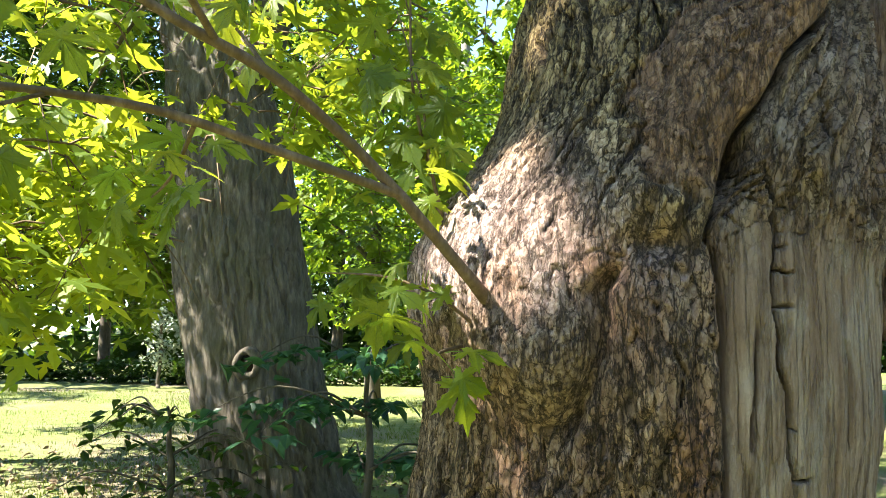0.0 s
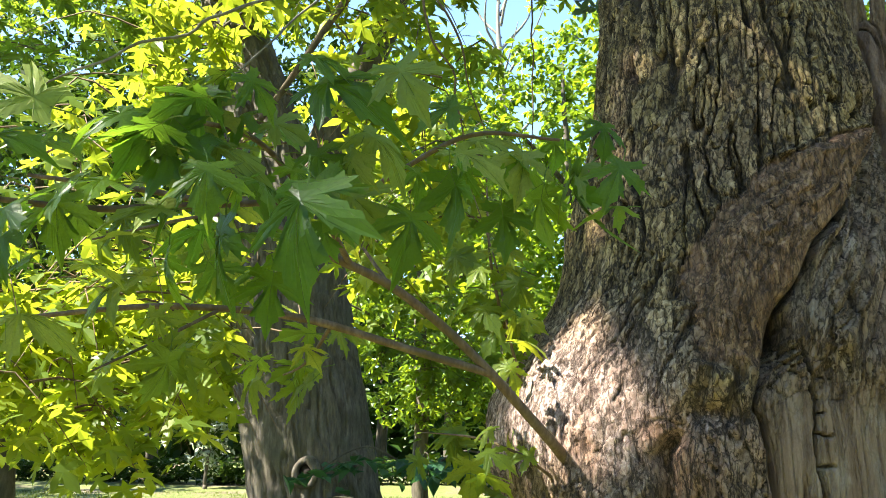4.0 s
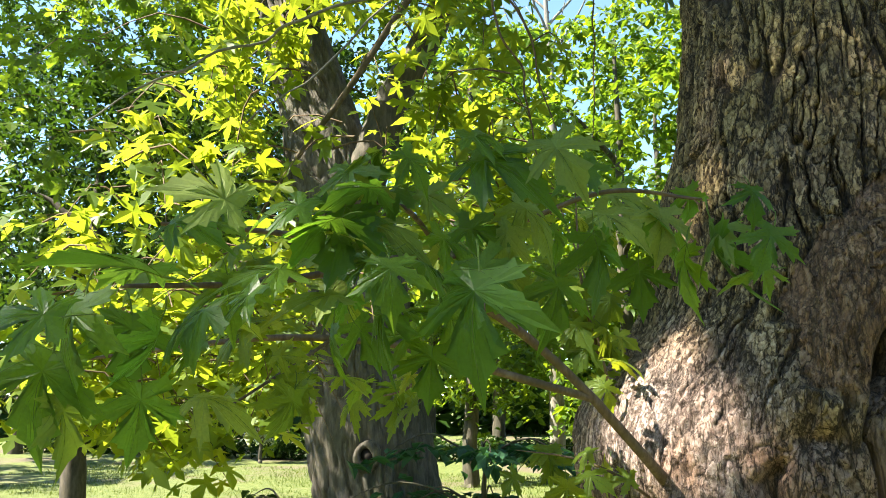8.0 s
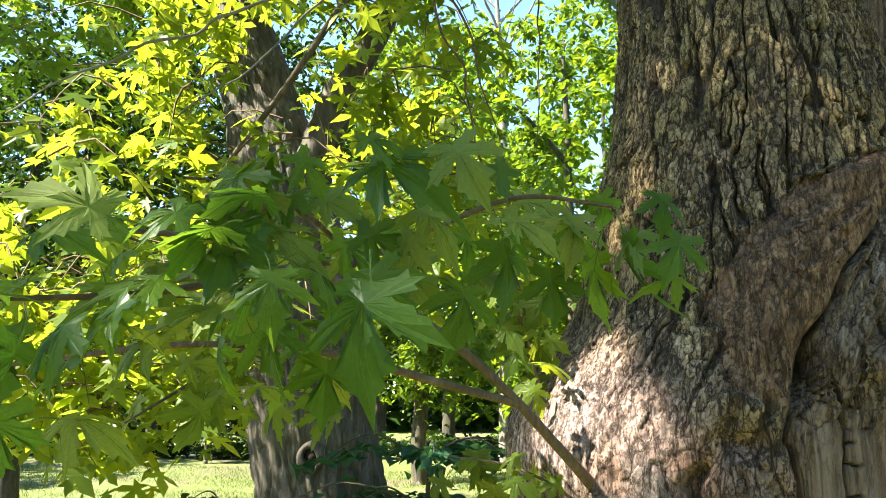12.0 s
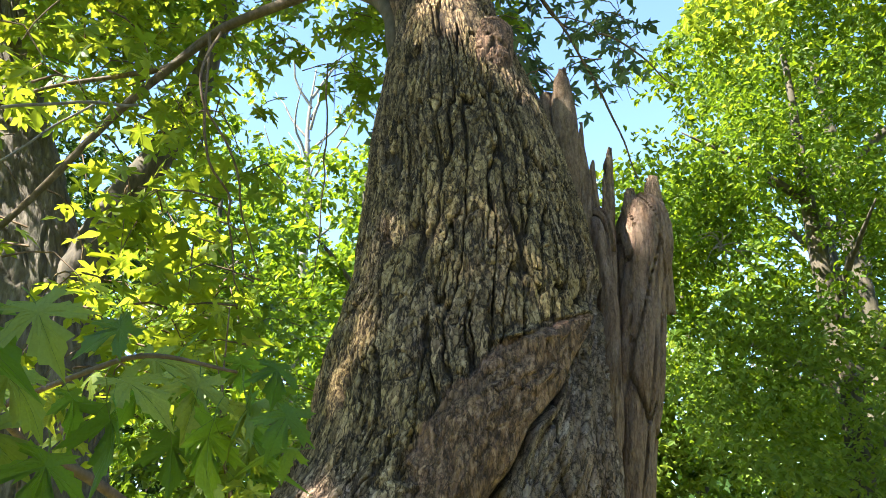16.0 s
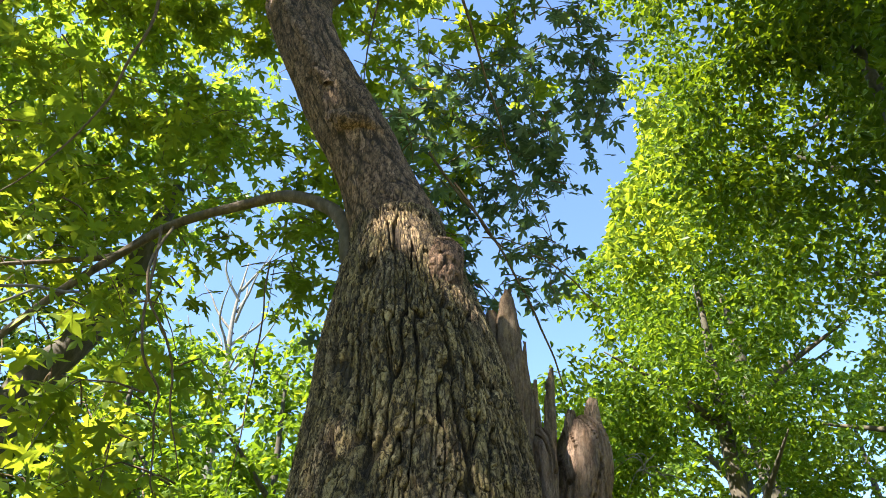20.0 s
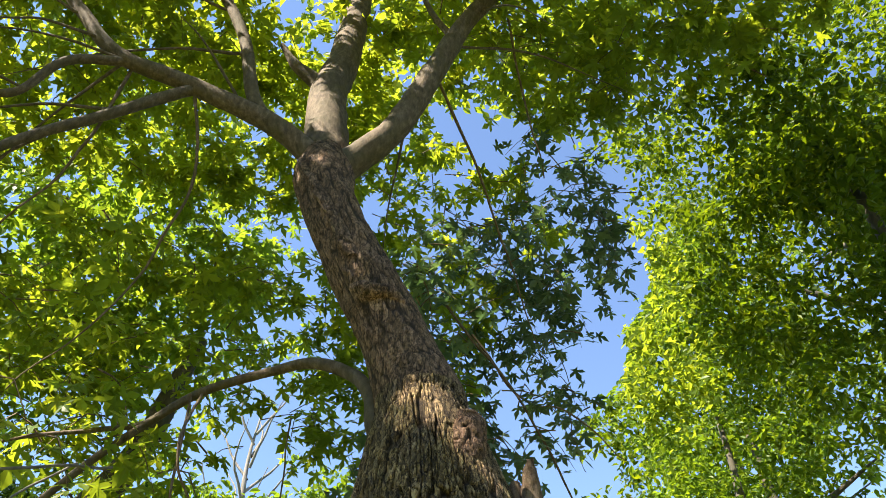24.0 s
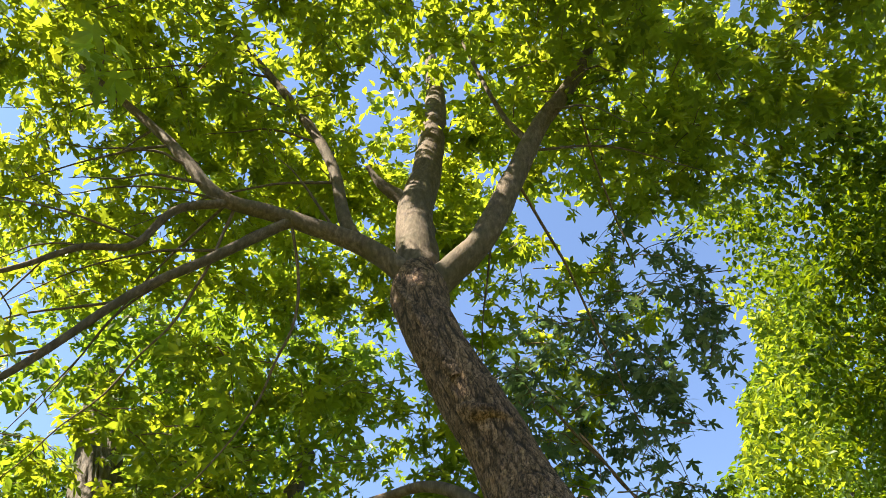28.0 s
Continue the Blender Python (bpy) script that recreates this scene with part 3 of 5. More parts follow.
    # Flaky bark over the burl: thin scales with torn edges, following its swirl.
    e3, who3 = cells(wx / 0.019 + 0.35 * fbm(base * 40, 2, 36), wz / 0.055 + 0.5 * fbm(base * 22, 2, 35), 31)
    e6, who6 = cells(wx / 0.009, wz / 0.030 + 2 * who3, 71)
    r3 = np.abs(vnoise(np.stack([wx / 0.022 + 3, wz / 0.13, zero + 9], 1), 37))
    flaky = 0.006 * who3 * sstep(0.0, 0.04, e3) + 0.0018 * who6 * sstep(0, 0.06, e6) + 0.007 * sstep(0.0, 0.14, r3) + 0.0025 * shag + 0.006 * broad
    flake_gap = 0.8 * sstep(0.10, 0.0, r3) + 0.5 * sstep(0.05, 0.0, e3) * sstep(-0.3, 0.2, vnoise(base * 16, 73))
    # Rough torn bark low down, with fibres.
    fibres = fbm(np.stack([wx * 85, wz * 7, zero], 1), 3, 91)
    e7, who7 = cells(wx / 0.032 + 0.4 * fbm(base * 25, 2, 93), wz / 0.045 + 0.5 * fbm(base * 18, 2, 94), 92)
    torn = 0.006 * fibres + 0.0025 * shag + 0.007 * who7 * sstep(0, 0.05, e7) + 0.012 * fbm(tall * 16, 3, 7) + 0.010 * sstep(0, 0.2, r3) - 0.006
    torn_gap = 0.75 * sstep(0.09, 0.0, r3) + 0.5 * sstep(0.05, 0, e7) + 0.4 * sstep(0.15, 0.6, -fibres)
    mixb = np.clip(burl * 1.4, 0, 1)
    h = bark * (1 - low) + torn * low
    h = h * (1 - mixb) + flaky * mixb
    gap = (fiss * (1 - low) + torn_gap * low) * (1 - mixb) + flake_gap * mixb
    # Boss of older bark, cracked into a net.
    boss = np.clip(1.6 * spot(0.20, 1.455, 0.085, 0.085, 3), 0, 1)
    e8, who8 = cells(x / 0.030 + 0.5 * fbm(base * 14, 2, 81), z / 0.026 + 0.5 * fbm(base * 14, 2, 82), 83)
    h = h * (1 - boss) + (0.006 + 0.004 * sstep(0, 0.1, e8) + 0.004 * who8 + 0.0045 * shag) * boss
    gap = gap * (1 - boss) + 0.8 * sstep(0.06, 0.0, e8) * boss
    # Callus: an arm of tight wavy fibres along its length, with fine cross cracks.
    side = (x - xs_) / np.maximum(xd - xs_, 0.02)
    across = side * 0.13 + 0.012 * fbm(base * 7, 2, 42)
    run = 0.75 * z + 0.65 * x
    fib = fbm(np.stack([across * 95, run * 9, zero], 1), 4, 8)
    c4, who_c = cells(across / 0.020 + 0.4 * fbm(base * 22, 2, 3), run / 0.032 + 0.5 * fbm(base * 18, 2, 4), 41)
    net = sstep(0.07, 0.0, c4) * sstep(-0.35, 0.15, vnoise(base * 9, 43))
    hc = 0.010 + 0.0060 * fib + 0.0045 * who_c + 0.002 * shag - 0.005 * net + 0.010 * fbm(base * 6, 2, 9)
    hc = hc + 0.030 * np.clip(4 * side * (1 - side), 0, 1)
    h = h * (1 - callus) + hc * callus
    gap = gap * (1 - callus) + (0.55 * net + 0.35 * sstep(0.25, 0.7, -fib)) * callus
    # Bare wood: grain that follows the wound's edge and flows round a knot.
    follow = (xd - 0.475) * np.exp(-np.maximum(x - xd, 0) / 0.16) * sstep(1.55, 1.75, z)
    grainy = arc - follow + 1.2 * round_knot(0.605, 1.80, 0.05) + 0.6 * round_knot(0.70, 1.74, 0.04) - 0.5 * round_knot(0.66, 1.95, 0.04) + 0.008 * fbm(base * 5, 2, 61)
    coarse = sstep(1.60, 1.76, z + 0.04 * fbm(base * 10, 2, 64))
    grain = fbm(np.stack([grainy * 120, z * 3.0, zero], 1), 4, 10)
    ridge = vnoise(np.stack([grainy / 0.022, z / 0.35, zero], 1), 12)
    hd = -0.016 + 0.0028 * grain + 0.0012 * shag + 0.006 * fbm(base * np.array([8, 8, 2.0]), 2, 15)
    hd += coarse * (0.014 * ridge + 0.005 * grain + 0.010)
    split = sstep(0.14, 0.02, np.abs(ridge)) * coarse * sstep(-0.2, 0.3, vnoise(base * np.array([9, 9, 4]), 18))
    crack_x = np.interp(z, [0.9, 1.2, 1.352, 1.467, 1.543, 1.66, 1.72, 1.80], [0.63, 0.612, 0.598, 0.580, 0.575, 0.580, 0.575, 0.555]) + 0.006 * vnoise(np.stack([z * 22, zero, zero], 1), 1)
    crack = np.exp(-(((x - crack_x) / 0.0048) ** 4)) * sstep(1.80, 1.74, z)
    step = np.round(z / 0.041)
    bar = 0.041 * (step + 0.35 * (hash3(step, zero, zero, 5) - 0.5)) + 0.006 * vnoise(np.stack([x * 60, step, zero], 1), 6)
    reach = 0.075 * np.maximum(hash3(step, zero, zero, 6) - 0.35, 0.001)
    off = x - crack_x
    rung = np.exp(-(((z - bar) / 0.0026) ** 2)) * sstep(reach, reach * 0.7, np.abs(off)) * np.where(off > -0.002, 1, 0.0) * sstep(1.70, 1.64, z)
    crack = np.maximum(crack, 0.85 * rung)
    for n, (x0, z0, zl) in enumerate([(0.80, 2.05, 0.45), (0.69, 1.98, 0.2), (0.86, 1.5, 0.4), (0.9, 2.2, 0.3), (0.53, 1.42, 0.12), (0.72, 1.40, 0.10), (0.76, 2.3, 0.2)]):
        xx = x0 + 0.012 * vnoise(np.stack([z * 9 + n, zero, zero], 1), n)
        crack = np.maximum(crack, 0.8 * np.exp(-(((x - xx) / 0.004) ** 4)) * sstep(zl, zl * 0.6, np.abs(z - z0)))
    c5, _ = cells(grainy / 0.045, z / 0.030 + 0.8 * vnoise(base * 12, 6), 51)
    check = sstep(0.08, 0.01, c5) * sstep(0.0, 0.35, vnoise(base * 6, 8)) * coarse
    crack = np.maximum(np.maximum(crack, 0.75 * check), 0.9 * split)
    hd -= 0.022 * crack
    hd += 0.020 * spot(0.605, 1.80, 0.05, 0.06) + 0.014 * spot(0.70, 1.74, 0.035, 0.05) - 0.012 * spot(0.645, 1.70, 0.02, 0.09)
    weathered = coarse * dead
    h = h * (1 - dead) + hd * dead
    shade = np.clip(0.3 + 0.35 * who2 + 0.2 * who4 + 0.2 * shag, 0, 1) * (1 - mixb) + np.clip(0.3 + 0.5 * who3 + 0.25 * who6, 0, 1) * mixb
    tone = shade * (1 - dead) * (1 - callus) + (0.45 + 0.3 * who_c) * callus + 0.55 * dead
    # Lip of the wound, hollow beside the knot, larger swellings.
    h += 0.012 * np.exp(-(((x - xd + 0.02) / 0.016) ** 2)) * facing * (1 - dead) * sstep(1.75, 1.65, z)
    edge = np.exp(-(((x - xd - 0.004) / 0.009) ** 2)) * facing * sstep(2.35, 2.2, z)
    h -= 0.026 * edge
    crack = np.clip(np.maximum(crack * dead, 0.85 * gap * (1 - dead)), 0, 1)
    # Groove and pocket take the crack colour as well, as painted shade.
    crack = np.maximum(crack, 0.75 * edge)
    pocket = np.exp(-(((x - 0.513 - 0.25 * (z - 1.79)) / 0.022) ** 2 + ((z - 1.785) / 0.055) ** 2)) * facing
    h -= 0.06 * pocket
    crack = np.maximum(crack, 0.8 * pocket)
    h += 0.045 * burl
    h += 0.05 * spot(0.20, 1.455, 0.085, 0.08) + 0.035 * spot(0.385, 1.42, 0.05, 0.16)
    dip = np.interp(z, [1.30, 1.40, 1.47, 1.52, 1.57, 1.62], [0.22, 0.265, 0.292, 0.298, 0.290, 0.33])
    h -= 0.045 * np.exp(-(((x - dip) / 0.017) ** 2)) * sstep(1.30, 1.38, z) * sstep(1.64, 1.58, z) * facing
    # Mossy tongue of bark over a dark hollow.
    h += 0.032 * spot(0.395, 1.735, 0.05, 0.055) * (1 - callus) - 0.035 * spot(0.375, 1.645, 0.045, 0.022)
    h += 0.018 * fbm(base * 2.2, 3, 30)
    # The bark's torn edge stands above the callus.
    h += 0.012 * sstep(-0.4, 0.5, vnoise(base * 20, 47)) * np.exp(-(((x - xs_ + 0.018) / 0.018) ** 2)) * sstep(2.0, 2.1, z) * sstep(2.36, 2.30, z) * facing
    edge_in = np.exp(-(((x - xs_ - 0.004) / 0.014) ** 2)) * sstep(1.7, 1.8, z) * sstep(2.36, 2.30, z) * facing * (1 - dead)
    inner = 0.25 * edge_in + 0.85 * low * (1 - 0.7 * boss) * sstep(-0.5, 0.3, vnoise(tall * 14, 16)) + 0.2 * mixb * sstep(0.15, 0.5, vnoise(tall * 12, 17)) + 0.55 * callus * sstep(2.06, 2.2, z) * sstep(-0.4, 0.3, vnoise(base * 8, 26))
    inner = np.maximum(inner, 0.7 * weathered * sstep(-0.15, 0.45, fbm(tall * 8, 2, 65)))
    dead = dead * (1 - 0.25 * weathered)
    moss = sstep(1.62, 1.80, z + 0.2 * (x - 0.2)) * (1 - 0.8 * mixb) * sstep(0.02, 0.2, x + 0.4 * (z - 1.7)) * (1 - callus)
    moss = np.clip(moss + 0.3 * boss + 0.6 * spot(0.395, 1.735, 0.05, 0.06), 0, 1)
    v = base + np.stack([nx * h, ny * h, zero], 1)
    n, m = len(zs), len(th)
    i, j = np.meshgrid(np.arange(n - 1), np.arange(m), indexing="ij")
    j2 = (j + 1) % m
    f = np.stack([i * m + j, i * m + j2, (i + 1) * m + j2, (i + 1) * m + j], -1).reshape(-1, 4)
    me = mesh_of("trunk", v, f, M_TRUNK)
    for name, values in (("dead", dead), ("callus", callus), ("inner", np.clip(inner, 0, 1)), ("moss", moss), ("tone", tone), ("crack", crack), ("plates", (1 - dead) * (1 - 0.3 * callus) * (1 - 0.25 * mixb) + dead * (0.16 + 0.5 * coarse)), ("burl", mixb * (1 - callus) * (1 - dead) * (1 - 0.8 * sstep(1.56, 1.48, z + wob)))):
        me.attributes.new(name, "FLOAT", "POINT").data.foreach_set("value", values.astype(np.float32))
    return me


def filled(me, dead, moss, tone, crack, inner=0.0):
    flat = np.ones(len(me.vertices))
    for name, value in (("dead", dead), ("callus", 0.0), ("burl", 0.0), ("plates", 0.3 if dead else 0.85), ("inner", inner), ("moss", moss), ("tone", tone), ("crack", crack)):
        me.attributes.new(name, "FLOAT", "POINT").data.foreach_set("value", (flat * value).astype(np.float32))


def barked_tube(name, points, parent, label="", sides=120, steps=60, depth=0.008, plate=(0.03, 0.10), dead=0.0, moss=0.3, mat=None, flat=1.0, seed=0, inner=0.0):
    """A limb with plated bark: rows of x, y, z, radius."""
    c = smooth_line(points, steps)
    d = np.gradient(c[:, :3], axis=0)
    length = np.concatenate([[0], np.cumsum(np.linalg.norm(np.diff(c[:, :3], axis=0), axis=1))])
    d /= np.linalg.norm(d, axis=1, keepdims=True)
    a = np.cross(d, (0.05, -1, 0.03))
    a /= np.linalg.norm(a, axis=1, keepdims=True)
    b = np.cross(d, a)
    th = np.linspace(-np.pi, np.pi, sides, endpoint=False)
    L, T = np.meshgrid(length, th, indexing="ij")
    ring = np.cos(T)[..., None] * a[:, None] + flat * np.sin(T)[..., None] * b[:, None]
    r = c[:, 3][:, None] * np.ones(sides)
    p = (c[:, None, :3] + ring * r[..., None]).reshape(-1, 3)
    w = 0.02 * fbm(p * 8, 3, 3 + seed)
    arc = (T * r).ravel()
    if dead:
        h = 0.35 * depth * fbm(np.stack([arc * 90, L.ravel() * 5, 0 * arc], 1), 4, seed) + 1.6 * depth * fbm(p * np.array([9, 9, 2]), 3, seed + 1)
        e, _ = cells(arc / 0.06, L.ravel() / 0.5, 9 + seed)
        h -= 1.2 * depth * sstep(0.05, 0, e)
        tone, crack = 0.12, 0.5 * sstep(0.09, 0.01, e)
    else:
        u, q = arc + 0.3 * w, L.ravel() + w
        n1 = np.abs(vnoise(np.stack([u / plate[0], q / plate[1], 0 * u + seed], 1), 4 + seed))
        e, who = cells(u / (0.8 * plate[0]), q / (0.35 * plate[1]) + 12 * w, 6 + seed)
        rut = sstep(0.02, 0.22, n1)
        h = depth * rut * (0.75 + 0.35 * who * sstep(0, 0.08, e)) + 0.15 * depth * fbm(p * np.array([50, 50, 20]), 2, seed) + 0.010 * fbm(p * 4, 2, seed)
        tone, crack = 0.3 + 0.4 * who, np.clip(0.85 * (1 - rut) + 0.35 * sstep(0.05, 0.0, e), 0, 1)
    p = p + ring.reshape(-1, 3) * h[:, None]
    n, m = len(c), sides
    i, j = np.meshgrid(np.arange(n - 1), np.arange(m), indexing="ij")
    j2 = (j + 1) % m
    f = np.stack([i * m + j, i * m + j2, (i + 1) * m + j2, (i + 1) * m + j], -1).reshape(-1, 4)
    me = mesh_of(name, p, f, mat or M_TRUNK)
    if not mat:
        filled(me, dead, moss, tone, crack, inner)
    return child(name, me, parent, label)


maple = thing("silver_maple", (0.45, 1.95, 0), "old furrowed silver maple with bare dead wood and leaning stem", "tree")
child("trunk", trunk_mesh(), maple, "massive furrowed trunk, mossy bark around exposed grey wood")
STEM = [(0.56, 2.12, 3.1, 0.17), (0.55, 2.14, 3.42, 0.172), (0.53, 2.16, 3.55, 0.175), (0.44, 2.2, 3.82, 0.145), (0.307, 2.25, 4.17, 0.148), (0.148, 2.3, 4.55, 0.142), (0.03, 2.38, 4.92, 0.15), (-0.015, 2.47, 5.2, 0.17), (-0.02, 2.52, 5.45, 0.12)]
barked_tube("stem", STEM, maple, "leaning live stem with finer brown bark", 150, 60, 0.0065, (0.020, 0.13), moss=0.2, inner=0.45)
barked_tube("scar", [(-0.150, 2.36, 5.16, 0.018), (-0.098, 2.297, 5.02, 0.022), (-0.004, 2.213, 4.76, 0.024), (0.08, 2.168, 4.554, 0.027), (0.151, 2.142, 4.362, 0.030), (0.192, 2.130, 4.27, 0.022)], maple, "lumpy healed scar running down the stem", 26, 22, 0.012, (0.02, 0.03), moss=0.0, inner=0.35, seed=31, flat=0.6)
barked_tube("bark_fold", [(0.19, 2.20, 4.14, 0.012), (0.25, 2.118, 4.07, 0.024), (0.285, 2.095, 4.035, 0.028), (0.36, 2.08, 4.03, 0.026), (0.44, 2.09, 3.98, 0.012)], maple, "swollen bark fold round an old branch wound", 26, 20, 0.008, (0.02, 0.04), moss=0.0, inner=0.5, seed=33)
MAPLE_LIMBS = {
    "left": [(0.0, 2.47, 5.15, 0.086), (-0.06, 2.5, 5.38, 0.078), (-0.42, 2.5, 5.69, 0.066), (-0.94, 2.5, 5.92, 0.058), (-1.40, 2.45, 6.03, 0.051), (-1.75, 2.42, 6.42, 0.043), (-2.12, 2.45, 6.87, 0.035), (-2.99, 2.4, 7.7, 0.023)],
    "left_low": [(-0.85, 2.5, 5.9, 0.036), (-0.98, 2.5, 5.8, 0.036), (-1.26, 2.45, 5.41, 0.032), (-1.6, 2.4, 4.97, 0.027), (-1.87, 2.3, 4.32, 0.020), (-2.2, 2.2, 3.7, 0.010)],
    "left_mid": [(-1.3, 2.47, 6.0, 0.032), (-1.61, 2.4, 5.78, 0.028), (-1.75, 2.4, 5.39, 0.024), (-2.01, 2.35, 5.27, 0.021), (-2.3, 2.3, 4.96, 0.014), (-2.8, 2.2, 4.6, 0.008)],
    "up": [(-0.36, 2.5, 5.62, 0.052), (-0.54, 2.5, 5.92, 0.046), (-0.75, 2.5, 6.67, 0.043), (-1.16, 2.5, 7.48, 0.037), (-1.76, 2.5, 8.46, 0.030), (-2.2, 2.6, 9.3, 0.015)],
    "middle": [(-0.02, 2.55, 5.25, 0.163), (-0.05, 2.62, 5.8, 0.144), (-0.09, 2.72, 6.45, 0.131), (-0.03, 2.85, 7.2, 0.125), (0.0, 3.05, 8.8, 0.106), (-0.12, 3.2, 10.5, 0.062)],
    "middle_stub": [(-0.08, 2.72, 6.4, 0.07), (-0.2, 2.71, 6.56, 0.06), (-0.36, 2.7, 6.7, 0.04), (-0.5, 2.7, 6.95, 0.02)],
    "right": [(0.0, 2.49, 5.2, 0.106), (0.1, 2.48, 5.36, 0.097), (0.36, 2.4, 5.71, 0.088), (0.6, 2.35, 6.42, 0.081), (0.83, 2.3, 7.13, 0.072), (1.15, 2.25, 7.85, 0.062), (1.39, 2.25, 8.6, 0.053), (1.65, 2.2, 9.9, 0.035)],
    "right_twig": [(0.74, 2.34, 6.9, 0.028), (0.52, 2.4, 7.57, 0.022), (0.11, 2.5, 9.63, 0.012)],
}
for n, (key, pts) in enumerate(MAPLE_LIMBS.items()):
    limb("limb", pts, M_LIMB, maple, "", 16, 10, 0.07, n)
LOW = [(0.42, 2.17, 3.3, 0.034), (0.355, 2.2, 3.43, 0.034), (0.34, 2.25, 3.6, 0.032), (0.27, 2.35, 3.77, 0.03), (0.10, 2.5, 3.92, 0.026), (-0.07, 2.65, 3.96, 0.024), (-0.39, 2.85, 3.93, 0.022), (-0.62, 3.0, 3.82, 0.02), (-0.85, 3.05, 3.58, 0.018), (-1.16, 3.1, 3.16, 0.015), (-1.46, 3.15, 2.8, 0.011), (-1.7, 3.2, 2.45, 0.005)]
limb("limb", LOW, M_LIMB, maple, "slender arching lower limb", 12, 8, 0.06, 20)
limb("limb", [(-0.42, 2.87, 3.92, 0.016), (-0.64, 3.0, 3.81, 0.014), (-0.86, 3.05, 3.77, 0.012), (-1.3, 3.1, 3.66, 0.008), (-1.9, 3.2, 3.3, 0.003)], M_LIMB, maple, "", 8, 8, 0.06, 21)

# Standing dead stub and splinters along the break.
barked_tube("dead_stub", [(0.93, 1.99, 1.5, 0.07), (0.97, 1.985, 1.8, 0.078), (1.03, 1.98, 2.1, 0.08), (1.092, 1.98, 2.4, 0.08), (1.125, 1.98, 2.6, 0.082), (1.135, 1.98, 2.70, 0.07), (1.135, 1.98, 2.76, 0.05), (1.135, 1.98, 2.77, 0.02)], maple, "standing slab of weathered split dead wood", 90, 60, 0.011, dead=0.35, moss=0.0, flat=1.7, seed=3, inner=0.4)
barked_tube("dead_slab", [(0.86, 1.90, 1.55, 0.05), (0.90, 1.89, 1.9, 0.055), (0.945, 1.90, 2.2, 0.05), (0.975, 1.92, 2.45, 0.042), (0.985, 1.94, 2.62, 0.04), (0.985, 1.95, 2.70, 0.026), (0.985, 1.95, 2.72, 0.01)], maple, "upright slab of split brown wood", 60, 50, 0.010, dead=0.5, moss=0.0, flat=2.0, seed=4, inner=0.5)
SPLINTERS = [((0.885, 1.95, 2.70), (0.903, 1.95, 3.22), 0.034), ((0.935, 1.95, 2.6), (0.952, 1.95, 3.02), 0.021), ((0.97, 1.97, 2.55), (0.982, 1.96, 2.89), 0.02), ((0.995, 1.97, 2.5), (1.038, 1.96, 2.94), 0.032), ((1.16, 1.97, 2.6), (1.18, 1.97, 2.85), 0.022), ((0.84, 1.97, 2.8), (0.848, 1.98, 3.14), 0.04), ((1.09, 1.95, 2.55), (1.10, 1.97, 2.80), 0.024), ((1.20, 2.0, 2.4), (1.212, 2.0, 2.70), 0.025)]
for n, (a, b, w) in enumerate(SPLINTERS):
    a, b = np.array(a), np.array(b)
    m1, m2 = a * 0.55 + b * 0.45 + (0.004, 0, 0), a * 0.2 + b * 0.8 - (0.004, 0, 0)
    barked_tube("splinter", [(*a, w * 1.1), (*m1, w * 1.05), (*m2, w * 0.85), (*b, w * 0.35)], maple, "", 28, 14, 0.011, dead=0.3, flat=0.55, seed=n + 5, inner=0.05)
barked_tube("broken_plate", [(0.590, 1.83, 2.97, 0.012), (0.610, 1.812, 3.05, 0.036), (0.630, 1.81, 3.15, 0.045), (0.648, 1.825, 3.24, 0.042), (0.652, 1.85, 3.30, 0.030), (0.652, 1.86, 3.32, 0.006)], maple, "torn reddish wood where a limb broke", 70, 40, 0.022, (0.016, 0.07), moss=0.0, flat=0.55, seed=15, inner=0.55)

# Low shoot from the burl, with its two branches.
SHOOT = [(0.125, 1.54, 1.535, 0.016), (0.085, 1.465, 1.585, 0.0115), (0.03, 1.41, 1.65, 0.0105), (-0.03, 1.36, 1.72, 0.0098)]
SHOOT_LOW = [(-0.03, 1.36, 1.72, 0.0085), (-0.12, 1.3, 1.745, 0.008), (-0.19, 1.26, 1.765, 0.0075), (-0.33, 1.19, 1.805, 0.007), (-0.45, 1.14, 1.82, 0.006), (-0.58, 1.08, 1.82, 0.0055), (-0.72, 1.02, 1.80, 0.004), (-0.9, 0.95, 1.77, 0.002)]
SHOOT_UP = [(-0.03, 1.36, 1.72, 0.0095), (-0.11, 1.3, 1.80, 0.009), (-0.20, 1.21, 1.87, 0.0085), (-0.29, 1.13, 1.91, 0.0075), (-0.40, 1.03, 1.96, 0.006), (-0.5, 0.93, 1.97, 0.005), (-0.62, 0.8, 1.96, 0.003)]
for pts in (SHOOT, SHOOT_LOW, SHOOT_UP):
    limb("shoot", pts, M_TWIG, maple, "brown leafy shoot growing from the burl", 10, 8, 0.05, 3)



def blade_height(x, y, bow, fold):
    return fold * np.abs(x) - bow * (y - 0.2) ** 2 - 0.7 * x * x + 0.025 * np.sin(9 * x + 5 * y)


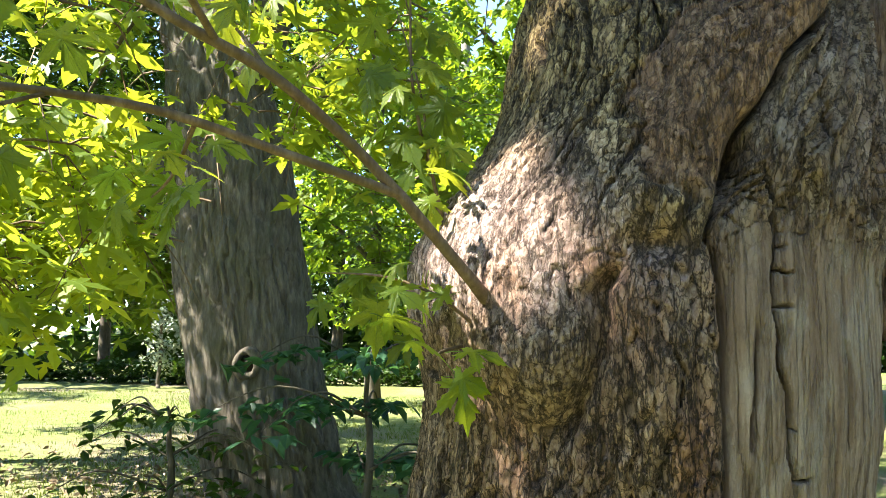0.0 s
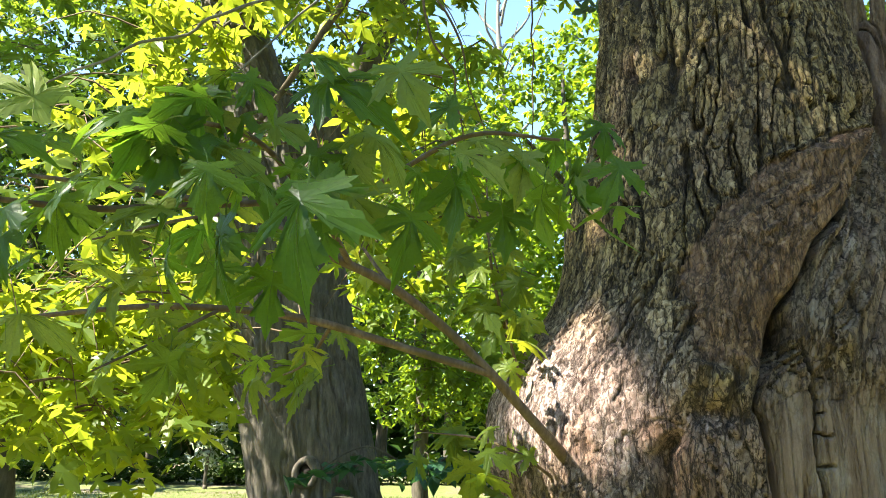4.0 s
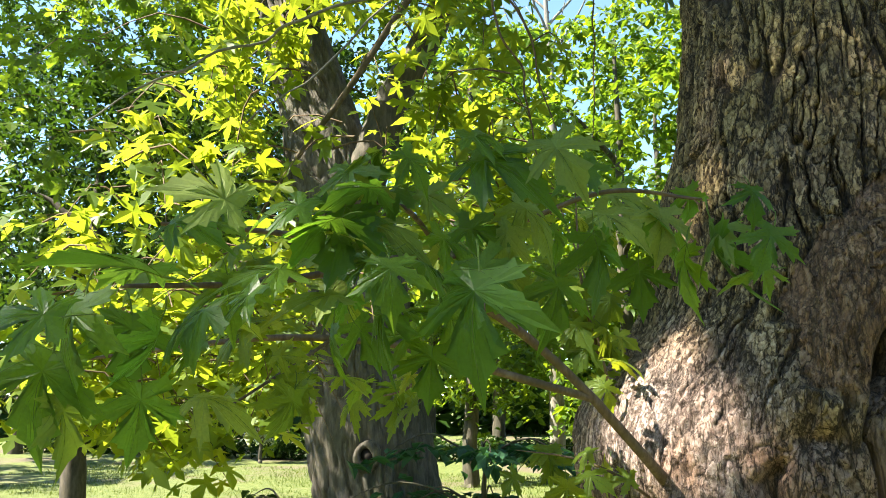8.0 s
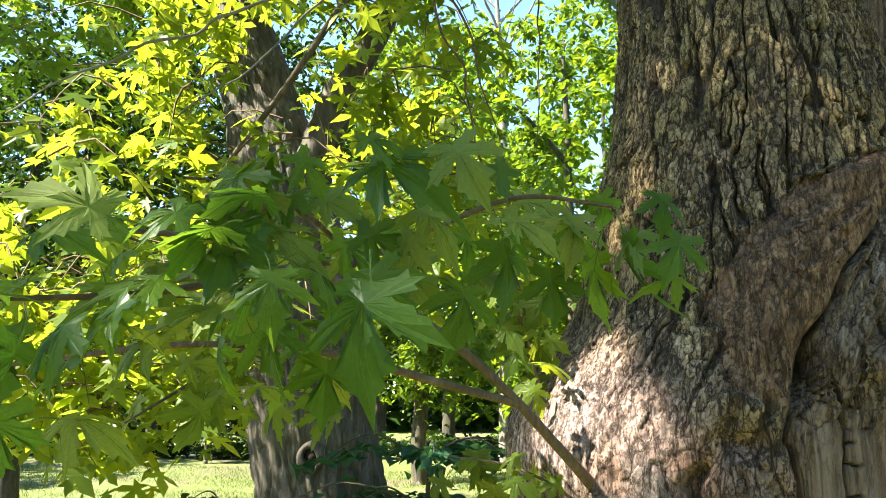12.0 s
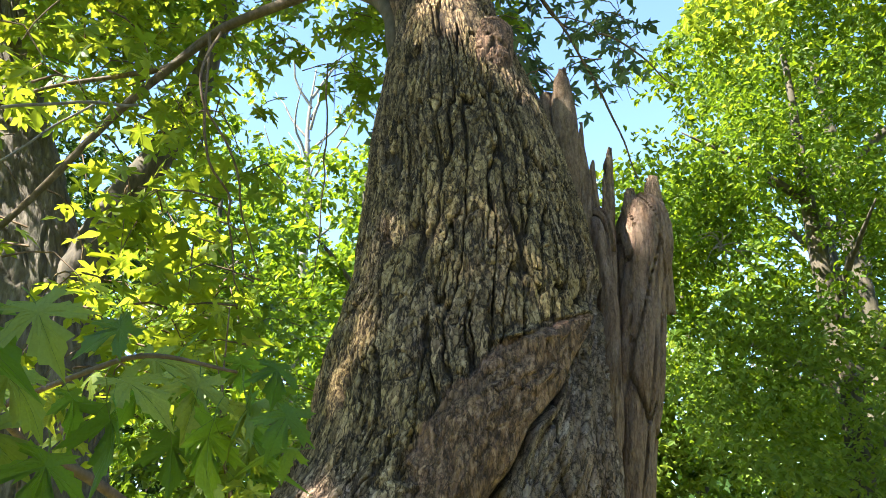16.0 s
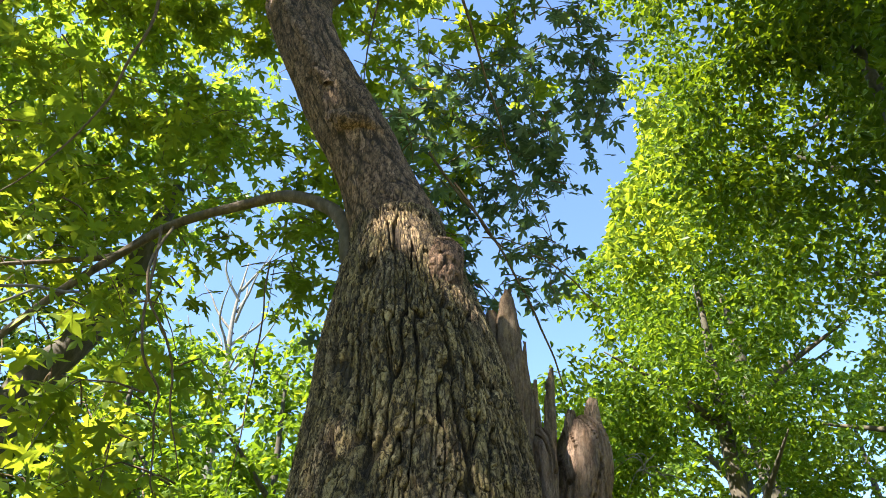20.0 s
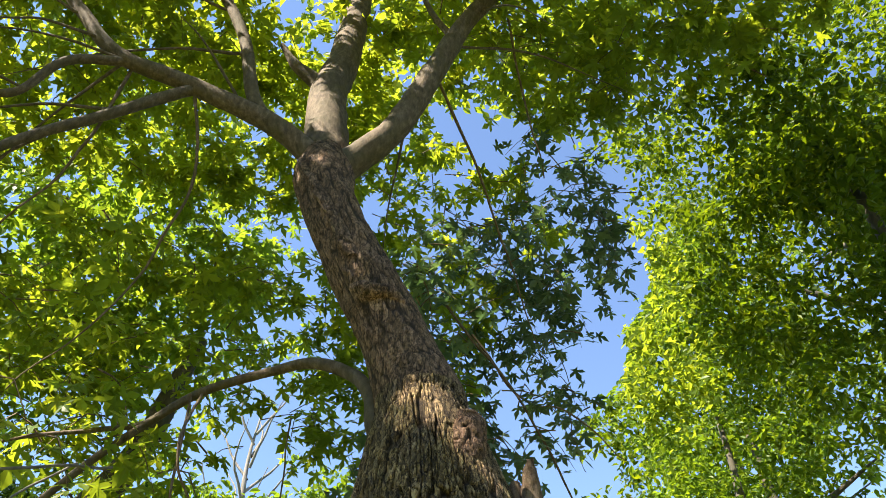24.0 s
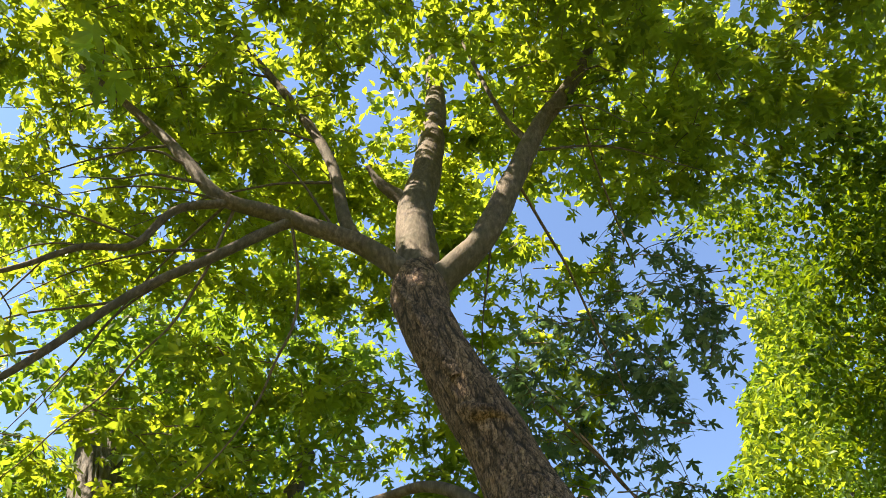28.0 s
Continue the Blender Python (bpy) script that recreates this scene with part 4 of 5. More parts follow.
def close_leaf(bow, fold, seed, mat=None):
    """A toothed five-lobed leaf with raised veins and its stalk, base at the origin, tip along y."""
    half = [(0.0, 0.0), (0.10, -0.03), (0.20, -0.06), (0.26, -0.13), (0.29, -0.05), (0.41, -0.06), (0.34, 0.02), (0.37, 0.06), (0.26, 0.08), (0.15, 0.125), (0.26, 0.175), (0.36, 0.19), (0.38, 0.255), (0.48, 0.27), (0.49, 0.35), (0.65, 0.47), (0.49, 0.445), (0.47, 0.515), (0.38, 0.435), (0.29, 0.41), (0.29, 0.465), (0.19, 0.36), (0.095, 0.30), (0.10, 0.42), (0.13, 0.50), (0.22, 0.55), (0.185, 0.60), (0.27, 0.69), (0.165, 0.70), (0.17, 0.79), (0.085, 0.81), (0.055, 0.91), (0.0, 1.06)]
    r = np.random.default_rng(seed)
    right = np.array(half) * (1 + 0.03 * r.normal(size=(len(half), 2)))
    right[0] = right[-1] * 0
    left = (np.array(half) * (1 + 0.03 * r.normal(size=(len(half), 2))))[-2:0:-1] * (-1, 1)
    rim = np.vstack([right, left])
    hub = np.array([0.0, 0.2])
    mid = hub + (rim - hub) * 0.5
    pts = np.vstack([hub, mid, rim])
    z = blade_height(pts[:, 0], pts[:, 1], bow, fold) 
    v = np.c_[pts, z]
    n = len(rim)
    f = []
    for k in range(n):
        j = (k + 1) % n
        f += [(0, 1 + k, 1 + j), (1 + k, 1 + n + k, 1 + n + j), (1 + k, 1 + n + j, 1 + j)]
    veins = []
    for tip, w in (((0, 0.98), 0.010), ((0.60, 0.44), 0.008), ((-0.60, 0.44), 0.008), ((0.37, -0.04), 0.006), ((-0.37, -0.04), 0.006), ((0.11, 0.61), 0.004), ((-0.11, 0.61), 0.004)):
        start = (0.0, 0.0) if abs(tip[1] - 0.61) > 0.01 else (0.0, 0.36)
        line = []
        for s in (0.0, 0.35, 0.7, 1.0):
            x, y = start[0] + (tip[0] - start[0]) * s, start[1] + (tip[1] - start[1]) * s
            line.append((x, y, float(blade_height(np.array(x), np.array(y), bow, fold)), 0.6 * w * (1 - 0.75 * s)))
        veins.append(line)
    z0 = float(blade_height(np.array(0.0), np.array(0.0), bow, fold))
    veins.append([(0, 0.02, z0, 0.012), (0.03, -0.16, z0 + 0.01, 0.010), (0.08, -0.30, z0 - 0.02, 0.010)])
    vv, vf = joined_tubes(veins, 4, 2)
    me = mesh_of("leaf", np.vstack([v, vv]), np.vstack([np.array(f), vf + len(v)]), mat or M_NEAR, False)
    me.materials.append(M_VEIN)
    me.polygons.foreach_set("material_index", np.r_[np.zeros(len(f), np.int32), np.ones(len(vf), np.int32)])
    return me


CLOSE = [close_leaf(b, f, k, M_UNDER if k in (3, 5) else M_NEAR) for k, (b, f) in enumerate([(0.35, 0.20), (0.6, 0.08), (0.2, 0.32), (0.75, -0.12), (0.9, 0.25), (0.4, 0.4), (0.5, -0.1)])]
# Same leaf in the brighter crown colour, standing in for sun on the suckers.
SUNLIT = [close_leaf(b, f, k, M_LEAF) for k, (b, f) in enumerate([(0.35, 0.20), (0.6, 0.08), (0.2, 0.32), (0.75, -0.12)])]


def hang_leaf(parent, base, angle, size, n, lean=0.0, kinds=CLOSE):
    """One leaf: stalk end at base, tip at an angle below the horizontal across the garden."""
    a = radians(angle)
    r = np.random.default_rng(n + 900)
    tip = Vector((math.cos(a), r.normal(0, 0.35) + lean, -math.sin(a))).normalized()
    up = Vector((r.normal(0, 0.3), -0.55 + r.normal(0, 0.45), 0.75))
    side = tip.cross(up).normalized()
    nor = side.cross(tip)
    m = Matrix((side, tip, nor)).transposed().to_4x4()
    m.translation = base
    ob = new("leaf", kinds[n % len(kinds)])
    ob.parent = parent
    ob.matrix_basis = m @ Matrix.Diagonal((size, size, size, 1))
    return ob


# Twigs that reach towards the open, each with its leaves: x, y, z of the stalk, angle, length.
SPRAY_A = [(-0.22, 0.56, 1.82, 95, 0.095), (-0.12, 0.50, 1.83, 95, 0.11), (-0.21, 0.56, 1.80, 0, 0.06), (-0.10, 0.59, 1.89, 120, 0.055), (-0.21, 0.52, 1.85, 150, 0.078), (-0.24, 0.50, 1.81, 170, 0.07), (-0.19, 0.54, 1.85, 30, 0.082), (-0.13, 0.55, 1.85, 60, 0.072), (-0.27, 0.55, 1.79, 100, 0.064), (-0.18, 0.59, 1.77, 90, 0.066)]
SPRAY_B = [(-0.37, 0.42, 1.78, 110, 0.068), (-0.39, 0.43, 1.73, 95, 0.07), (-0.37, 0.32, 1.79, 100, 0.08), (-0.31, 0.32, 1.80, 190, 0.085), (-0.38, 0.49, 1.72, 10, 0.068), (-0.39, 0.32, 1.75, 100, 0.076), (-0.39, 0.33, 1.72, 80, 0.06), (-0.31, 0.40, 1.79, 160, 0.07), (-0.36, 0.29, 1.77, 180, 0.062)]
SPRAY_C = [(-0.30, 0.41, 1.87, 200, 0.075), (-0.23, 0.45, 1.87, 165, 0.07), (-0.28, 0.48, 1.83, 170, 0.074), (-0.22, 0.53, 1.88, 210, 0.068), (-0.29, 0.43, 1.81, 130, 0.064), (-0.24, 0.55, 1.89, 20, 0.072), (-0.26, 0.46, 1.88, 190, 0.062), (-0.20, 0.60, 1.93, 20, 0.055), (-0.20, 0.47, 1.90, 175, 0.06)]
SPRAY_D = [(-0.14, 0.56, 1.95, 15, 0.095), (-0.06, 0.57, 1.97, 60, 0.074), (-0.02, 0.69, 1.90, 80, 0.084), (0.08, 0.72, 1.89, 95, 0.09), (0.11, 0.73, 1.91, 75, 0.112), (0.03, 0.76, 1.88, 85, 0.072), (-0.10, 0.61, 1.92, 40, 0.078), (-0.06, 0.67, 1.85, 90, 0.075), (-0.02, 0.71, 1.93, 30, 0.08), (0.04, 0.74, 1.93, 40, 0.07)]
TWIG_PATHS = [
    [(-0.26, 1.16, 1.90, 0.006), (-0.25, 0.98, 1.93, 0.005), (-0.20, 0.75, 1.90, 0.004), (-0.16, 0.60, 1.86, 0.002)],
    [(-0.21, 0.80, 1.90, 0.0045), (-0.26, 0.75, 1.89, 0.0042), (-0.31, 0.62, 1.85, 0.004), (-0.36, 0.55, 1.83, 0.0035), (-0.41, 0.42, 1.81, 0.002)],
    [(-0.21, 0.78, 1.90, 0.0035), (-0.22, 0.62, 1.92, 0.003), (-0.25, 0.48, 1.89, 0.0018)],
    [(-0.24, 0.96, 1.93, 0.004), (-0.10, 0.82, 1.95, 0.0035), (0.0, 0.74, 1.96, 0.003), (0.1, 0.72, 1.94, 0.0018)],
]
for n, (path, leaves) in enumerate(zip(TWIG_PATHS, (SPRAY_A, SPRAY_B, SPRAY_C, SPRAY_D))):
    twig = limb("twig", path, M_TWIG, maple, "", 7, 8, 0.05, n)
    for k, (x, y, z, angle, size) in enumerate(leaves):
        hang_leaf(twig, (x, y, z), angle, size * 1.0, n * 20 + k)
    r = np.random.default_rng(50 + n)
    line = smooth_line(path, 6)
    for k in range(13):
        at = line[r.integers(len(line) // 2, len(line)), :3] + r.normal(0, (0.06, 0.05, 0.035))
        hang_leaf(twig, tuple(at), r.uniform(-10, 190), r.uniform(0.045, 0.08), n * 20 + 200 + k)
# Leaves along the low shoot and upright suckers by the burl.
SUCKERS = [
    [(0.02, 1.74, 1.62, 0.006), (-0.0, 1.72, 1.74, 0.005), (-0.04, 1.68, 1.93, 0.004), (-0.055, 1.66, 2.05, 0.003), (-0.06, 1.67, 2.28, 0.0015)],
    [(0.05, 1.72, 1.60, 0.006), (0.02, 1.69, 1.70, 0.005), (-0.01, 1.66, 1.82, 0.004), (-0.04, 1.7, 2.0, 0.0025), (-0.1, 1.75, 2.2, 0.0012)],
    [(0.08, 1.52, 1.52, 0.004), (0.01, 1.48, 1.57, 0.003), (-0.08, 1.50, 1.60, 0.0025), (-0.2, 1.55, 1.61, 0.001)],
    [(0.07, 1.56, 1.48, 0.004), (0.03, 1.50, 1.47, 0.003), (0.02, 1.44, 1.46, 0.0015)],
    [(-0.2, 1.21, 1.87, 0.004), (-0.28, 1.3, 1.97, 0.003), (-0.36, 1.42, 2.05, 0.0015)],
    [(-0.30, 1.2, 1.80, 0.004), (-0.38, 1.3, 1.74, 0.003), (-0.48, 1.42, 1.72, 0.0015)],
    [(-0.48, 1.13, 1.82, 0.0035), (-0.52, 1.02, 1.76, 0.003), (-0.56, 0.9, 1.70, 0.0015)],
    [(-0.40, 1.03, 1.96, 0.004), (-0.42, 0.9, 1.92, 0.003), (-0.5, 0.78, 1.86, 0.0015)],
]
for n, path in enumerate(SUCKERS):
    twig = limb("twig", path, M_TWIG, maple, "", 6, 8, 0.05, n + 9)
    r = np.random.default_rng(70 + n)
    line = smooth_line(path, 8)
    for k in range((16, 16, 10, 5, 9, 9, 9, 9)[n]):
        at = line[r.integers(len(line) // 3, len(line)), :3] + r.normal(0, (0.06, 0.05, 0.03))
        hang_leaf(twig, tuple(at), r.uniform(0, 180), r.uniform(0.06, 0.10), n * 20 + 500 + k, 0.0, SUNLIT)

# Crown of the old maple.
# Clumps beyond x -4 are unseen, added sunward to shade trunk and twigs.
crown_of(maple, [(370, (-0.8, 2.2, 8.7), (3.2, 2.6, 0.8)), (210, (-2.9, 2.6, 7.5), (2.1, 2.2, 0.6)), (14, (-2.0, 2.9, 4.9), (0.9, 1.0, 0.5)), (140, (-1.1, 5.3, 6.0), (2.3, 1.0, 1.3)), (60, (1.5, 4.6, 6.9), (1.3, 1.1, 1.5)), (230, (2.1, 1.9, 8.0), (1.8, 1.8, 0.7)), (6, (-2.4, 1.15, 5.2), (1.5, 1.0, 0.6)), (330, (-4.5, -0.4, 8.2), (1.35, 1.0, 0.9)), (110, (-0.4, 0.6, 8.8), (2.0, 1.8, 0.5)), (110, (-5.5, -1.6, 8.2), (1.0, 0.75, 0.5)), (110, (-5.3, -0.75, 7.9), (0.75, 0.45, 0.5))], 16, MAPLE_LOW, 0.135, M_LEAF, 0.28, 0.18, M_TWIG)
crown_of(maple, [(280, (-1.0, 3.2, 10.0), (3.4, 3.0, 0.7)), (50, (-3.6, 3.4, 8.4), (1.4, 2.0, 0.7)), (160, (1.6, 2.6, 10.0), (2.2, 2.0, 0.8))], 16, OVAL, 0.15, M_LEAF, 0.3, 0.2)
crown_of(maple, [(85, (1.3, 3.9, 5.5), (0.85, 0.6, 1.2)), (26, (1.0, 4.3, 4.6), (0.6, 0.4, 0.7)), (40, (1.9, 3.6, 6.6), (0.6, 0.6, 0.9))], 11, MAPLE_LOW, 0.112, M_SHADE, 0.25, 0.35, M_TWIG, "hanging leaf sprays with bluish shade put into their colour", False)
crown_of(maple, [(50, (-1.2, 3.3, 3.5), (1.0, 0.8, 0.6)), (55, (-1.7, 3.0, 2.5), (0.9, 0.8, 0.55)), (24, (-2.9, 3.2, 2.6), (1.0, 0.9, 0.7)), (40, (-0.75, 3.2, 2.9), (0.5, 0.5, 0.5)), (60, (-1.6, 2.8, 2.0), (0.7, 0.6, 0.35)), (40, (-2.4, 3.4, 1.9), (0.6, 0.6, 0.3))], 12, MAPLE_LOW, 0.115, M_LEAF, 0.22, 0.25, M_TWIG)

# The small second clump is added, barely in view, to shade the stem.
crown_of(maple, [(180, (-1.0, 4.6, 8.6), (2.0, 1.0, 1.0)), (60, (-2.9, 0.95, 8.0), (0.7, 0.5, 0.4))], 16, MAPLE_LOW, 0.135, M_LEAF, 0.3, 0.2)

# Fine branches along the limbs.
r = np.random.default_rng(77)
for key, count in (("left", 9), ("left_low", 5), ("left_mid", 4), ("up", 6), ("right", 5)):
    line = smooth_line(MAPLE_LIMBS[key], 6)
    for k in range(count):
        at = line[int(len(line) * (0.3 + 0.65 * (k + 0.5) / count))]
        way = np.array([(-0.8 if key != "right" else 0.5) + r.normal(0, 0.5), r.normal(0.1, 0.5), r.normal(-0.25, 0.4)])
        way /= np.linalg.norm(way)
        far = r.uniform(0.7, 1.6)
        thick = min(0.012, at[3] * 0.35)
        mid, end = at[:3] + way * far * 0.5 + (0, 0, 0.06 * far), at[:3] + way * far - (0, 0, 0.12 * far)
        limb("twig", [(*at[:3], thick), (*mid, thick * 0.65), (*end, thick * 0.2)], M_LIMB, maple, "", 6, 6, 0.06, k + 60, 0.03)

# Bare hanging twigs of the maple.
for n, path in enumerate([
    [(-0.45, 2.85, 3.9, 0.007), (-0.41, 2.78, 3.36, 0.006), (-0.28, 2.87, 3.03, 0.005), (-0.22, 2.94, 2.7, 0.003)],
    [(-0.40, 2.86, 3.92, 0.007), (-0.40, 2.51, 3.45, 0.006), (-0.26, 2.63, 3.16, 0.005), (-0.12, 2.8, 2.75, 0.0025)],
    [(-0.60, 2.5, 3.3, 0.006), (-0.85, 2.13, 3.05, 0.006), (-1.09, 2.1, 2.95, 0.006), (-1.44, 2.06, 2.82, 0.005), (-1.7, 2.03, 2.66, 0.003)],
    [(-0.70, 2.4, 3.25, 0.005), (-0.95, 2.2, 2.85, 0.004), (-1.15, 2.1, 2.62, 0.0025)],
    [(0.02, 4.5, 4.9, 0.007), (0.02, 4.54, 4.33, 0.006), (0.03, 4.62, 3.96, 0.005), (-0.01, 4.73, 3.3, 0.003)],
    [(1.0, 3.7, 5.5, 0.011), (1.53, 3.82, 4.86, 0.009), (1.86, 3.99, 4.42, 0.008), (2.1, 4.16, 3.95, 0.004)],
    [(1.2, 3.75, 5.3, 0.009), (1.53, 3.81, 4.88, 0.008), (1.91, 3.82, 4.78, 0.007), (2.3, 3.89, 4.5, 0.004)],
    [(1.9, 3.82, 4.79, 0.004), (1.92, 3.83, 4.55, 0.003), (1.97, 3.85, 4.35, 0.002)],
    [(-1.3, 2.5, 6.0, 0.012), (-1.35, 2.6, 5.3, 0.009), (-1.6, 2.7, 4.6, 0.006), (-2.0, 2.8, 4.0, 0.003)],
    [(-0.9, 2.5, 5.9, 0.012), (-0.75, 2.7, 5.2, 0.009), (-0.95, 2.9, 4.5, 0.006), (-1.3, 3.0, 3.9, 0.003)],
    [(0.6, 2.35, 6.4, 0.012), (1.0, 2.8, 6.1, 0.010), (1.35, 3.3, 5.7, 0.007), (1.7, 3.7, 5.1, 0.003)],
    [(1.15, 2.3, 7.8, 0.012), (1.4, 2.7, 7.0, 0.009), (1.6, 3.0, 6.3, 0.005)],
]):
    limb("twig", path, M_DEADWOOD if n in (2, 3) else M_TWIG, maple, "bare bleached twig" if n in (2, 3) else "", 6, 8, 0.06, n + 30, 0.02)

# ---- the second maple ----
maple2 = thing("silver_maple", (-1.85, 6.5, 0), "grey-barked maple behind with a knot hole", "tree")
barked_tube("trunk", [(-1.70, 6.5, -0.1, 0.68), (-1.77, 6.5, 0.22, 0.55), (-1.95, 6.5, 0.96, 0.52), (-2.1, 6.5, 1.74, 0.53), (-2.19, 6.5, 2.16, 0.52), (-2.28, 6.5, 2.91, 0.49), (-2.42, 6.45, 3.68, 0.40), (-2.62, 6.45, 4.45, 0.33), (-2.9, 6.45, 5.3, 0.28), (-3.3, 6.6, 6.65, 0.22), (-3.9, 6.8, 8.2, 0.12)], maple2, "", 270, 24, 0.038, (0.055, 0.34), mat=M_BARK2, seed=40)
limb("limb", [(-2.3, 6.4, 3.3, 0.25), (-2.0, 6.3, 3.9, 0.2), (-1.8, 6.3, 4.5, 0.16), (-1.35, 6.4, 5.5, 0.13), (-1.1, 6.5, 7.0, 0.08)], M_DARK, maple2, "", 14, 8, 0.1, 41)
limb("limb", [(-2.2, 6.5, 2.3, 0.22), (-2.6, 6.2, 2.5, 0.16), (-2.75, 6.1, 2.9, 0.07)], M_BARK2, maple2, "broken limb stub", 14, 8, 0.12, 42)
# Far-left clumps of both crowns are added, mostly unseen, to shade this trunk.
crown_of(maple2, [(190, (-4.2, 6.5, 7.5), (2.6, 2.2, 2.2)), (150, (-2.2, 7.2, 8.8), (2.2, 2.2, 2.0)), (34, (-4.0, 5.4, 4.0), (1.8, 1.4, 1.2)), (360, (-7.4, 3.8, 7.6), (2.3, 1.9, 1.3)), (55, (-0.9, 7.6, 3.4), (1.1, 1.1, 1.6)), (90, (-3.6, 7.5, 2.6), (0.9, 0.8, 1.0))], 14, MAPLE_LOW, 0.15, M_BACK, 0.35, 0.25, M_TWIG)
crown_of(maple2, [(25, (-5.6, 4.8, 6.2), (1.4, 1.2, 0.8)), (150, (-3.2, 6.6, 7.4), (2.2, 1.0, 1.6)), (80, (-1.8, 6.8, 8.2), (1.6, 1.0, 1.7))], 16, OVAL, 0.15, M_BACK, 0.3, 0.2)

def ring_knot(parent, centre, r):
    """Callus ring round a knot hole; a near-black plug stands in for its shade."""
    lines = []
    for k in range(17):
        a = k / 16 * 2 * np.pi
        lines.append((centre[0] + r * math.cos(a), centre[1] - 0.01 * math.cos(2 * a), centre[2] + 1.15 * r * math.sin(a), r * (0.38 + 0.1 * math.sin(a * 2))))
    limb("knot_rim", lines, M_BARK2, parent, "swollen bark lip round a knot hole", 10, 3, 0.15, 4)
    limb("knot_plug", [(centre[0], centre[1] + 0.12, centre[2], r * 0.9), (centre[0], centre[1] + 0.015, centre[2], r * 0.75)], M_PIT, parent, "near-black plug painted as the shaded knot hole", 12, 2, 0.05, 5)


ring_knot(maple2, (-1.88, 5.955, 1.25), 0.085)

# ---- other trees ----


def tree(place, height, trunk_r, blobs, per, template, size, leaf, bark, label, category="tree", lean=(0, 0), spread=0.4, drop=0.2, limbs=5, group="", clump=0.0, open_share=-0.04):
    x, y = place
    root = thing("tree", (x, y, 0), label, category, group)
    top = (x + lean[0], y + lean[1], height * 0.8)
    limb("trunk", [(x, y, -0.1, trunk_r * 1.35), (x, y, 0.3, trunk_r), (x + lean[0] * 0.4, y + lean[1] * 0.4, height * 0.4, trunk_r * 0.75), (*top, trunk_r * 0.2)], bark, root, "", 12, 10, 0.08, int(abs(x * 10)), 0.05)
    for k in range(limbs):
        s = 0.3 + 0.5 * k / max(1, limbs)
        a = k * 2.4 + x
        b = np.array([x + lean[0] * s, y + lean[1] * s, height * 0.8 * s])
        r = height * 0.15
        e = b + np.array([math.cos(a) * r, math.sin(a) * r, r * 0.7])
        limb("limb", [(*b, trunk_r * 0.4), (*(0.6 * b + 0.4 * e + np.array([0, 0, 0.1 * r])), trunk_r * 0.28), (*e, trunk_r * 0.06)], bark, root, "", 7, 6, 0.08, k, 0.05)
    crown_of(root, blobs, per, template, size, leaf, spread, drop, clump=clump, open_share=open_share)
    return root


right_tree = tree((6.0, 7.9), 10, 0.16, [(1300, (5.8, 8.2, 4.4), (2.1, 1.8, 2.2)), (900, (6.4, 7.0, 6.8), (2.2, 2.0, 2.2)), (330, (3.9, 7.3, 5.3), (0.9, 0.9, 1.0))], 19, OVAL, 0.088, M_BROAD, M_DARK, "leafy green tree with drooping small-leaved branches", clump=0.8, open_share=0.12)
# Lower sprays in the brighter leaf, then a column in yellower leaf: painted sunlight.
crown_of(right_tree, [(260, (5.0, 7.0, 3.1), (1.5, 0.7, 1.3))], 18, OVAL, 0.09, M_LIME, 0.35, 0.25)
crown_of(right_tree, [(120, (4.6, 6.6, 8.6), (0.6, 0.7, 2.0))], 14, OVAL, 0.12, M_LEAF, 0.3, 0.25)
for k in range(9):
    a = k * 0.7
    p0 = np.array([3.75 + 0.03 * k, 6.35, 4.35 + 0.03 * math.sin(k * 2)])
    p1 = p0 + np.array([0.18 * math.cos(a), -0.06, 0.12 * math.sin(a) + 0.05])
    p2 = p0 + np.array([0.42 * math.cos(a + 0.4), -0.02, 0.26 * math.sin(a + 0.4) - 0.06])
    limb("dead_twig", [(*p0, 0.008), (*p1, 0.006), (*p2, 0.002)], M_DEADWOOD, right_tree, "bleached bare twig", 5, 5, 0.05, k)
tree((8.5, 10.5), 13, 0.22, [(650, (8.4, 10.4, 5.5), (3.0, 2.6, 4.2)), (560, (7.6, 9.4, 10.5), (3.0, 3.0, 3.0))], 20, OVAL, 0.14, M_BROAD, M_DARK, "tall dense leafy tree beside the lawn", clump=0.55, open_share=0.08)
tree((5.1, 3.4), 11, 0.14, [(600, (4.5, 3.1, 8.4), (1.3, 1.2, 1.0)), (720, (5.1, 4.0, 7.2), (1.2, 1.5, 1.8)), (620, (5.9, 3.0, 9.4), (1.8, 1.7, 1.6)), (150, (3.8, 5.4, 9.9), (1.0, 1.2, 0.7))], 15, OVAL, 0.10, M_MID, M_DARK, "dark leafy tree overhanging the old trunk", limbs=2, clump=1.0)
tree((8.2, 5.4), 17, 0.22, [(460, (7.6, 6.9, 10.3), (2.4, 2.8, 4.0)), (400, (9.4, 5.1, 13.5), (3.2, 3.0, 2.8)), (110, (6.1, 8.8, 14.2), (1.9, 2.2, 1.6)), (90, (5.4, 4.4, 15.4), (2.6, 2.4, 1.4)), (130, (9.4, 9.6, 14.0), (2.5, 2.2, 2.8)), (160, (9.6, 6.6, 9.5), (1.5, 2.0, 2.5))], 22, OVAL, 0.135, M_MID, M_DARK, "tall leafy tree overhanging the old trunk", limbs=6, spread=0.45, drop=0.7, clump=0.6)
